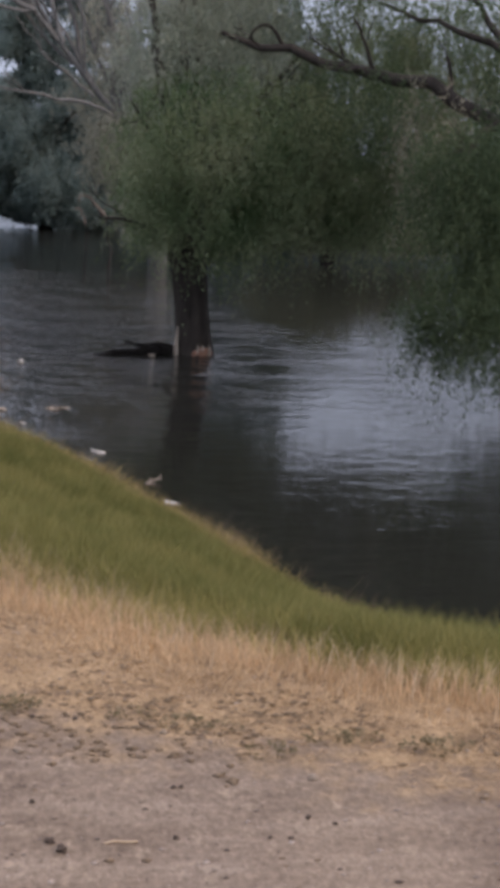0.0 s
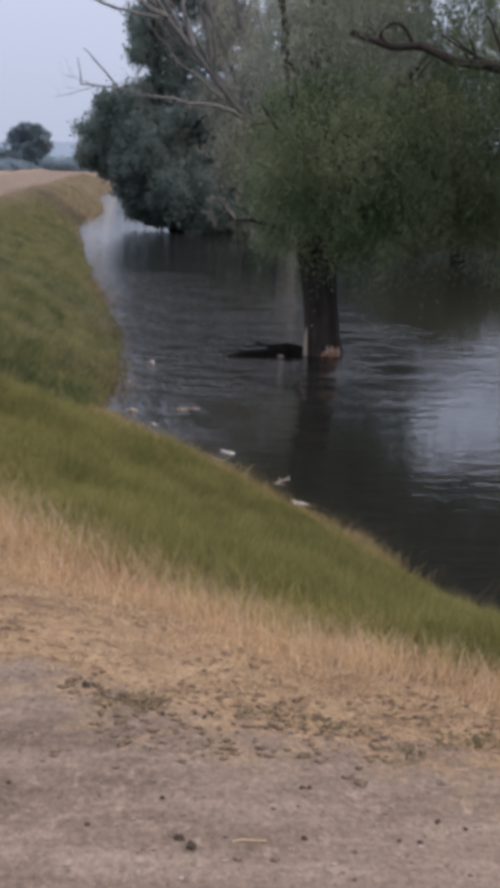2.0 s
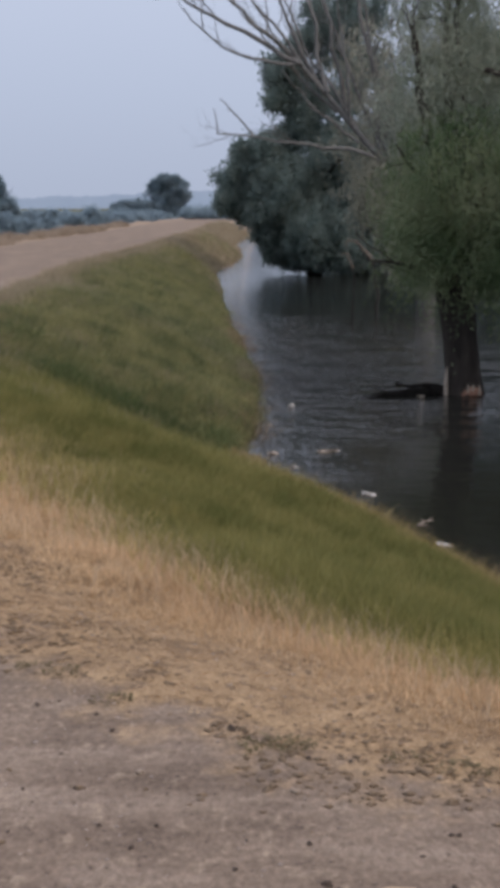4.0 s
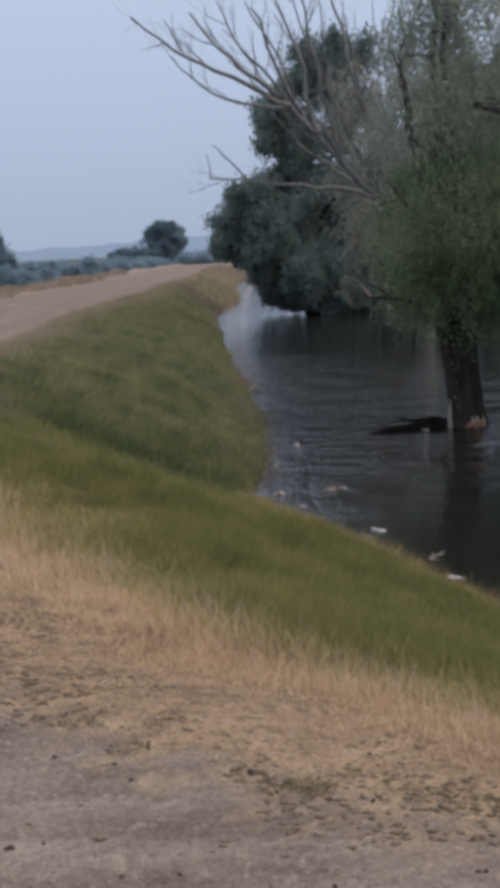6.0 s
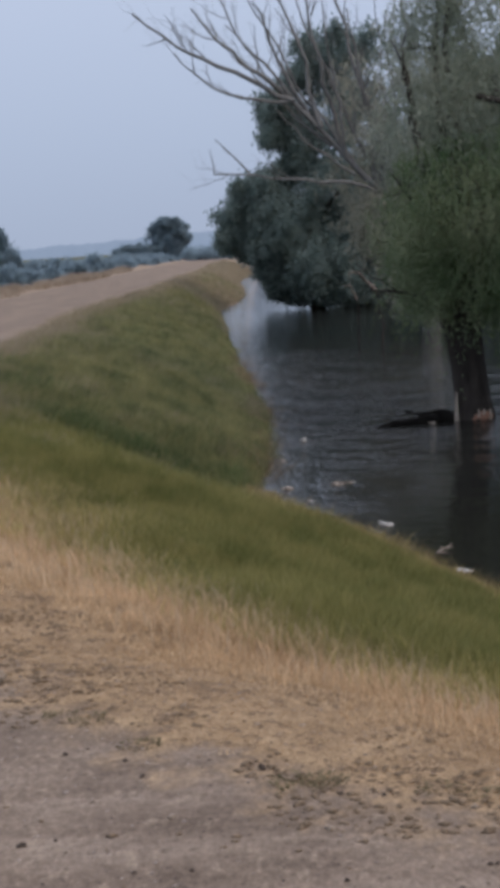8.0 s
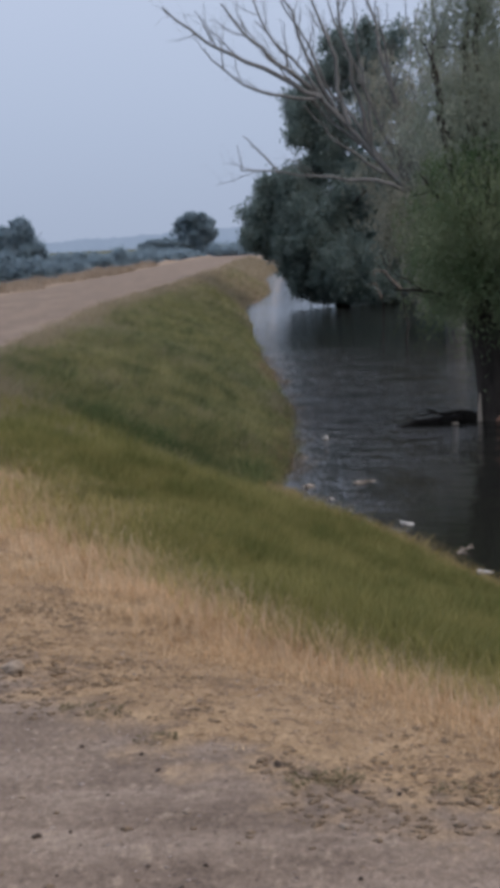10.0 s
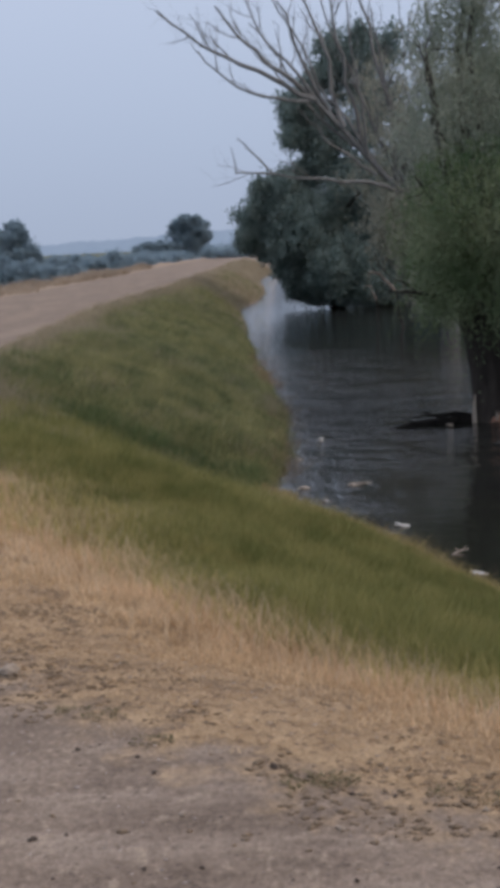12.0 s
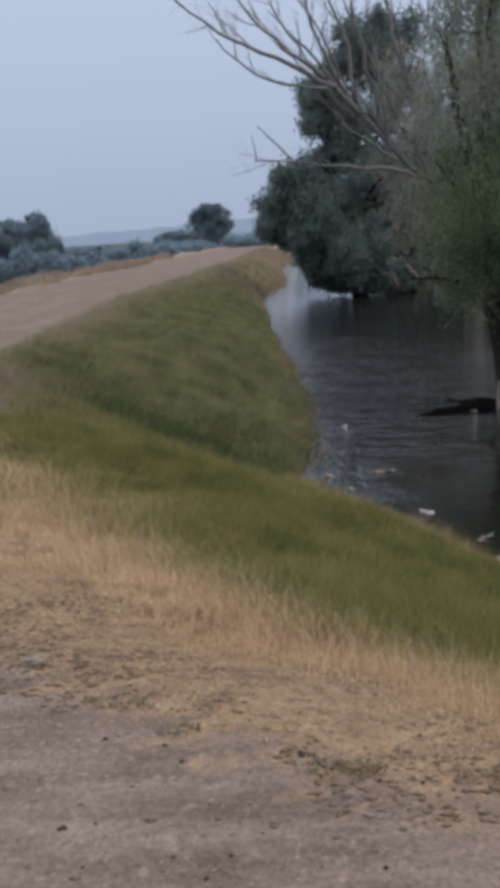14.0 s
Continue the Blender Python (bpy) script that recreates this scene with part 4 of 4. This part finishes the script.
sow("bank_grass", "dull green and olive grass on the far bank slope", DEEP, FAR,
    lambda g, x, y, e, u, r, p: (r > 0.15) & (signed(SHORE, x, y) < 0.1 + 0.35 * waves(p, 1.6, 64)) & (y > gully(x) - 8.0 * g.uniform(0, 1, len(x)) ** 1.5) & ((y < 40 + 16 * g.uniform(0, 1, len(x))) | ((y < 85) & (g.uniform(0, 1, len(x)) < 0.35))) & (g.uniform(0, 1, len(x)) < np.clip(0.9 * (r - np.where(y < 20, 0.35, 0.85)), 0.03, 1)),
    lambda g, x, y, u, r, p: (0.24 + 0.10 * waves(p, 1.3, 33)) * np.clip(0.8 + 0.25 * (y - gully(x)), 0.5, 1) * np.clip(0.5 - 0.8 * signed(SHORE, x, y), 0.5, 1), 0.006, 203, 0.5)
sow("tussock_grass", "scattered tan seed-heads among the far bank grass", WORN, [((-5, 2, 13, 26), 85000), ((-5, 2, 26, 70), 85000)],
    lambda g, x, y, e, u, r, p: (r > 0.1) & (u < 0.97) & ((waves(p, 2.2, 51) + 0.8 * waves(p, 5.0, 52) > 0.45) | (r < 0.8 + 2.2 * g.uniform(0, 1, len(x)) ** 1.6)),
    lambda g, x, y, u, r, p: 0.25 + 0.10 * waves(p, 1.3, 33), 0.003, 205, 0.5)
sow("gully_weeds", "dark green rank weeds in the gully of the bank", RANK, [((-4.6, 1.0, 14.0, 21.0), 90000)],
    lambda g, x, y, e, u, r, p: (r > 0.5) & (signed(SHORE, x, y) < -0.3) & (y > gully(x) - 0.2) & (g.uniform(0, 1, len(x)) < np.clip(1.1 - (y - gully(x)) / 2.6, 0, 1) * np.clip(0.45 + 0.9 * waves(p, 1.7, 91) + 0.5 * waves(p, 4.5, 92), 0.08, 1)),
    lambda g, x, y, u, r, p: 0.30 + 0.12 * waves(p, 1.7, 91), 0.007, 210, 0.6)
sow("verge_grass", "tall tan dry grass along the far road edge", VERGE, [((-13, -1, 30, 110), 70000)],
    lambda g, x, y, e, u, r, p: (np.abs(e + 7.0 + 0.4 * waves(p, 0.9, 41)) < 0.7),
    lambda g, x, y, u, r, p: 0.27 + 0.2 * waves(p, 0.7, 42), 0.006, 204, 0.5)
# brown blades added as the shade patches below the verge grass
sow("verge_shade_blades", "rust-brown blades standing in for shade under the far verge", REED, [((-13, -1, 22, 90), 60000)],
    lambda g, x, y, e, u, r, p: (np.abs(e + 6.6 + 0.35 * waves(p, 0.9, 43)) < 0.4) & (waves(p, 0.8, 44) + 0.5 * waves(p, 2.1, 45) > 0.15),
    lambda g, x, y, u, r, p: 0.2 + 0.1 * waves(p, 1.1, 46), 0.006, 212, 0.6)
sow("shore_grass", "yellow-brown half-drowned grass fringing the waterline", FRINGE, [((0.2, 2.8, 11.0, 15.8), 60000), ((2.0, 4.6, 7.4, 11.0), 40000)],
    lambda g, x, y, e, u, r, p: (signed(SHORE, x, y) > np.where(y > 12, -1.2, -0.6)) & (signed(SHORE, x, y) < 0.12 + 0.2 * waves(p, 2.5, 63)) & (g.uniform(0, 1, len(x)) < np.clip(0.25 + 0.8 * waves(p, 1.4, 66) + 0.35 * (y > 12), 0, 0.8)),
    lambda g, x, y, u, r, p: 0.17 + 0.06 * waves(p, 2.0, 67), 0.0045, 211, 0.55)
sow("shore_reeds", "sparse reddish dead stems along the waterline", REED, [((-0.5, 4.2, 7.2, 13), 22000), ((-0.5, 3.0, 13, 34), 90000)],
    lambda g, x, y, e, u, r, p: (u > 0.93) & (signed(SHORE, x, y) < 0.35) & (waves(p, 1.5, 61) > -0.1) & (g.uniform(0, 1, len(x)) < 0.5),
    lambda g, x, y, u, r, p: 0.20 + 0.08 * waves(p, 2.0, 62), 0.003, 206, 0.7)

sow("seed_stalks", "pale upright seed stalks where straw meets green grass", STALK, [((-3, 4, 3.0, 7.0), 26000), ((-3.5, 3, 7.0, 12.0), 16000)],
    lambda g, x, y, e, u, r, p: (r > 0.55) & (r < 2.1) & (u < 1) & (g.uniform(0, 1, len(x)) < 0.55 * np.clip(1.2 - np.abs(r - 1.35) / 0.7, 0, 1)) & (waves(p, 3.0, 81) > -0.3),
    lambda g, x, y, u, r, p: 0.17 + 0.04 * waves(p, 2.0, 82), 0.0032, 209, 0.25)


# ---- stones, weeds and flotsam ----
def lump(radius, squash, seed, detail=2, rough=0.35):
    bm = bmesh.new()
    bmesh.ops.create_icosphere(bm, subdivisions=detail, radius=radius)
    for w in bm.verts:
        k = 1 + rough * noise.noise(w.co / radius * 1.3 + Vector((seed * 3.1, 0, 0))) + 0.4 * rough * noise.noise(w.co / radius * 3.1 + Vector((0, seed * 1.7, 0)))
        w.co = Vector((w.co.x * k, w.co.y * k * squash[0], w.co.z * k * squash[1]))
    return bm


def ground_z(x, y):
    z, _, _ = land(np.array([float(x)]), np.array([float(y)]))
    return float(z[0])


for k, (x, y, r) in enumerate([(0.28, 2.82, 0.013), (0.303, 2.78, 0.016), (0.62, 3.05, 0.008), (0.93, 2.85, 0.009), (0.58, 2.80, 0.009), (-0.61, 3.34, 0.012), (0.07, 3.76, 0.014), (0.86, 2.76, 0.007), (-0.2, 3.02, 0.008), (0.99, 2.81, 0.007), (0.81, 2.77, 0.006), (0.25, 3.02, 0.008), (0.64, 3.05, 0.007), (0.29, 3.53, 0.009), (-0.14, 3.13, 0.007),
                               (0.06, 2.9, 0.007), (-0.52, 3.36, 0.007), (0.41, 3.5, 0.008), (-0.3, 3.76, 0.009), (-0.56, 3.99, 0.009), (-0.36, 3.9, 0.008), (-0.29, 3.14, 0.007)]):
    ob = part("stone", lump(r * 0.9, (0.75, 0.6), k, 3, 0.9), STONE)
    ob.location = (x, y, ground_z(x, y) + r * 0.35)
    ob.rotation_euler = (0, 0, k * 1.3)
    tagged(ob, "small dark stone lying on the gravel road", "stone", "road stones")
for k, (x, y, r, mat, label) in enumerate([(-0.92, 4.80, 0.034, ROCK, "pale angular rock at the straw edge"), (1.0, 3.05, 0.012, ROCK, "small white pebble on the road"), (-0.2, 3.45, 0.010, ROCK, "small pale pebble on the road"), (0.24, 3.31, 0.010, ROCK, "small pale pebble on the road"), (0.65, 3.38, 0.009, ROCK, "small pale pebble at the straw edge"), (0.23, 3.32, 0.009, ROCK, "small pale pebble on the road")]):
    ob = part("rock", lump(r, (0.75, 0.8), k + 20, 3, 0.8), mat)
    ob.location = (x, y, ground_z(x, y) + r * 0.4)
    tagged(ob, label, "rock")

v, q = tube(bent((-0.04, 0.004, 0.0), (0.04, -0.004, 0.001), 0.02, 8, np.random.default_rng(302)), np.full(8, 0.0028), 6)
ob = part("straw_stem", quick_mesh("straw_stem", v, [(4, q)], True), STALK)
ob.location = (0.445, 2.795, ground_z(0.445, 2.795) + 0.003)
tagged(ob, "single pale straw stem lying on the packed road", "straw")


def gravel():
    """Small stones and clods strewn over the road, and flat straw bits at its edge."""
    g = np.random.default_rng(301)
    n = 15000
    x, y = g.uniform(-2.4, 2.8, n), g.uniform(2.0, 5.2, n)
    z, e, _ = land(x, y)
    keep = (e < 0.7) & (g.uniform(0, 1, n) < np.clip(0.45 + 0.5 * waves(np.stack([x, y, x * 0], -1), 2.5, 61), 0.1, 1))
    x, y, z = x[keep], y[keep], z[keep]
    r = 0.002 + 0.0055 * g.uniform(0, 1, len(x)) ** 4
    octa = np.array([(1, 0, 0), (0, 1, 0), (-1, 0, 0), (0, -1, 0), (0, 0, 0.7), (0, 0, -0.7)])
    tri = np.array([(0, 1, 4), (1, 2, 4), (2, 3, 4), (3, 0, 4), (1, 0, 5), (2, 1, 5), (3, 2, 5), (0, 3, 5)])
    v = octa[None] * (1 + 0.35 * g.normal(size=(len(x), 6, 1))) * r[:, None, None] * np.array([1.3, 1.0, 0.8])
    v = v + np.stack([x, y, z + r * 0.2], -1)[:, None]
    f = tri[None] + (np.arange(len(x)) * 6)[:, None, None]
    tagged(part("gravel", quick_mesh("gravel", v.reshape(-1, 3), [(3, f.reshape(-1, 3))]), PEBBLE), "loose light gravel on the packed road", "gravel", kind="stuff")
    n = 42000
    x, y = g.uniform(-3, 4, n), g.uniform(2.2, 7.5, n)
    z, e, _ = land(x, y)
    p = np.stack([x, y, x * 0], -1)
    keep = (e > -1.4) & (e < 1.5) & (waves(p, 5.0, 71) + 0.7 * waves(p, 13.0, 72) > np.where(e < -0.35, 0.85, np.where(x < 0.3, 0.18, 0.34) + 0.3 * np.clip(e, 0, 1)))
    keep |= (e < 0.3) & (g.uniform(0, 1, n) < 0.012)
    x, y, z = x[keep], y[keep], z[keep]
    r = 0.003 + 0.010 * g.uniform(0, 1, len(x)) ** 2
    v = octa[None] * (1 + 0.3 * g.normal(size=(len(x), 6, 1))) * r[:, None, None] * np.array([1.4, 1.0, 0.75])
    v = v + np.stack([x, y, z + r * 0.3], -1)[:, None]
    f = tri[None] + (np.arange(len(x)) * 6)[:, None, None]
    tagged(part("soil_clods", quick_mesh("soil_clods", v.reshape(-1, 3), [(3, f.reshape(-1, 3))]), CLOD), "dark soil crumbs among the straw", "soil", kind="stuff")
    n = 60000
    x, y = g.uniform(-3, 4, n), g.uniform(2.4, 6.5, n)
    z, e, _ = land(x, y)
    p = np.stack([x, y, x * 0], -1)
    keep = (e + 0.3 * waves(p, 1.6, 15) + 0.22 * waves(p, 7.0, 19) > -0.06) & (e < 1.6)
    p, z = p[keep], z[keep]
    th = g.uniform(0, 6.28, len(p))
    d = np.stack([np.cos(th), np.sin(th), g.uniform(-0.05, 0.55, len(p))], -1)
    at = p + np.stack([0 * z, 0 * z, z + 0.008], -1)
    v, q = leaf_quads(at, d, g.uniform(0.015, 0.055, len(p)), g.uniform(0.002, 0.005, len(p)), g)
    tagged(part("straw_litter", quick_mesh("straw_litter", v, [(4, q)]), LITTER), "flattened straw litter on the shoulder", "straw", kind="stuff")


gravel()


def weed(x, y, size, seed, label):
    g = np.random.default_rng(seed)
    n = 90
    th = g.uniform(0, 6.28, n)
    rad = size * g.uniform(0, 1, n) ** 0.5
    at = np.stack([rad * np.cos(th) * 1.4, rad * np.sin(th), g.uniform(0, 0.3, n) * size], -1)
    d = np.stack([np.cos(th) * 0.7, np.sin(th) * 0.7, g.uniform(0.1, 0.5, n)], -1)
    v, q = leaf_quads(at, d, size * g.uniform(0.2, 0.4, n), size * g.uniform(0.1, 0.2, n), g)
    ob = part("weed", quick_mesh("weed", v, [(4, q)]), WEED)
    ob.location = (x, y, ground_z(x, y))
    tagged(ob, label, "weed", "weeds along the road edge")


for k, (x, y, s) in enumerate([(0.93, 3.22, 0.05), (1.12, 3.30, 0.05), (1.22, 3.30, 0.045), (1.40, 3.20, 0.06), (1.47, 3.22, 0.05), (0.72, 3.45, 0.05), (0.58, 3.52, 0.05), (0.19, 3.60, 0.07), (0.25, 3.62, 0.05), (0.83, 3.40, 0.04), (-0.5, 4.28, 0.05), (-0.62, 4.35, 0.045), (-0.32, 4.02, 0.05)]):
    weed(x, y, s, 400 + k, "low dark green weed at the gravel edge")


def floating(name, label, category, x, y, mat, seed, size, angle=0.0, group="flotsam along the shore"):
    ob = part(name, lump(size[0], (size[1] / size[0], size[2] / size[0]), seed, 3, 0.9), mat)
    ob.location = (x, y, WATER_Z + size[2] * 0.15)
    ob.rotation_euler = (0.0, 0.16, angle)
    return tagged(ob, label, category, group)


floating("driftwood", "bleached white piece of driftwood at the shoreline", "driftwood", 1.79, 13.62, PALE, 1, (0.10, 0.035, 0.018), -0.6)
floating("driftwood", "bleached white piece of driftwood in the shore grass", "driftwood", 2.21, 11.47, PALE, 2, (0.09, 0.03, 0.018), -0.2)
floating("driftwood", "pale bark scrap floating near the shore", "driftwood", 1.52, 16.14, BARE_WOOD, 3, (0.10, 0.04, 0.015), 0.2)
floating("driftwood", "small pale scrap floating on the water", "driftwood", 1.36, 19.92, PALE, 4, (0.045, 0.035, 0.045), 0.4)
floating("driftwood", "brown bark scrap floating at the shore", "driftwood", 0.86, 16.06, BARE_WOOD, 5, (0.06, 0.035, 0.025), 0.1)

floating("driftwood", "red-brown rotten branch stub at the bank", "driftwood", 0.70, 27.7, CHEWED, 6, (0.13, 0.06, 0.06), 0.5)
floating("driftwood", "small pale chip drifting at the shoreline", "driftwood", 0.92, 18.2, BARE_WOOD, 8, (0.05, 0.02, 0.012), 0.9)
floating("driftwood", "small pale chip drifting at the shoreline", "driftwood", 1.08, 15.2, PALE, 9, (0.04, 0.02, 0.012), -0.4)
floating("driftwood", "thin bark sliver drifting on the water", "driftwood", 1.66, 16.2, BARE_WOOD, 10, (0.14, 0.015, 0.01), 0.15)


def snag(name, label, category, at, sticks, mat, seed):
    """A thing made of a few bent sticks; sticks: from, to, radius, sag, part name."""
    g = np.random.default_rng(seed)
    root = thing(name, label, category, at)
    for a, b, r, sag, piece in sticks:
        v, q = tube(bent(a, b, sag, 10, g, 0.02), np.linspace(r, r * 0.45, 10), 7)
        part(piece, quick_mesh(piece, v, [(4, q)], True), BARK if piece == "stem" and r < 0.06 and category == "branch" else mat, root)


snag("fallen_log", "dark half-sunken log beside the willow trunk", "log", (3.9, 21.1, WATER_Z),
     [((0.08, 0, 0.03), (-1.35, -0.25, -0.05), 0.112, 0.05, "log"), ((-0.15, -0.1, 0.1), (-0.95, -0.2, 0.16), 0.025, 0.06, "stub"), ((-0.6, -0.15, 0.08), (-0.2, -0.2, 0.24), 0.018, 0.05, "stub"), ((-0.9, -0.2, 0.04), (-1.15, -0.2, 0.15), 0.015, 0.05, "stub"), ((-0.3, 0, 0.05), (-0.75, 0.1, 0.2), 0.035, 0.05, "stub"), ((-0.5, 0.05, 0.1), (0.1, -0.1, 0.12), 0.03, 0.1, "stub")], WET_LOG, 501)
floating("driftwood", "pale wood scrap caught on the sunken log", "driftwood", 3.55, 20.85, BARE_WOOD, 7, (0.06, 0.02, 0.025), 0.3)
snag("dead_twig", "pale forked twig lying in the shallows", "twig", (2.17, 12.3, WATER_Z - 0.03),
     [((-0.07, 0, 0.03), (0.08, 0.02, 0.06), 0.011, 0.1, "stem"), ((-0.02, 0, 0.045), (-0.06, 0, 0.085), 0.007, 0.1, "fork"), ((0.02, 0, 0.05), (0.07, 0.02, 0.1), 0.006, 0.1, "fork"), ((-0.1, -0.06, 0.03), (0.0, -0.08, 0.035), 0.008, 0.05, "fork")], BARE_WOOD, 502)
snag("dead_limb", "arched pale dead limb rising from the flood", "branch", (5.0, 37.7, WATER_Z - 0.1),
     [((0.05, 0, 0), (-0.05, 0, 1.62), 0.03, 0.0, "stem"), ((-0.05, 0, 1.6), (-0.55, 0, 2.15), 0.045, 0.08, "bough"), ((-0.5, 0, 2.14), (-0.85, 0, 2.2), 0.035, 0.04, "bough"), ((-0.84, 0, 2.2), (-0.83, 0, 2.0), 0.02, 0.0, "twig")], DEAD_WOOD, 503)
snag("dead_limb", "small crooked dead limb above the flood", "branch", (4.35, 37.7, WATER_Z - 0.1),
     [((0.0, 0, 0), (0.0, 0, 1.42), 0.022, 0.0, "stem"), ((0.0, 0, 1.4), (-0.14, 0, 1.8), 0.03, 0.1, "bough"), ((-0.13, 0, 1.8), (-0.35, 0, 1.8), 0.025, 0.1, "twig")], DEAD_WOOD, 505)
snag("dead_limb", "thin dark branch lying across the far water", "branch", (14.5, 52.0, WATER_Z),
     [((0, 0, 0.05), (4.6, 1.5, 0.15), 0.06, 0.03, "bough"), ((0.6, 0, 0.1), (0.3, 0, 0.8), 0.03, 0.05, "stub"), ((2.6, 0.8, 0.1), (3.0, 0.9, 0.4), 0.03, 0.0, "stub")], GREY_BARK, 504)
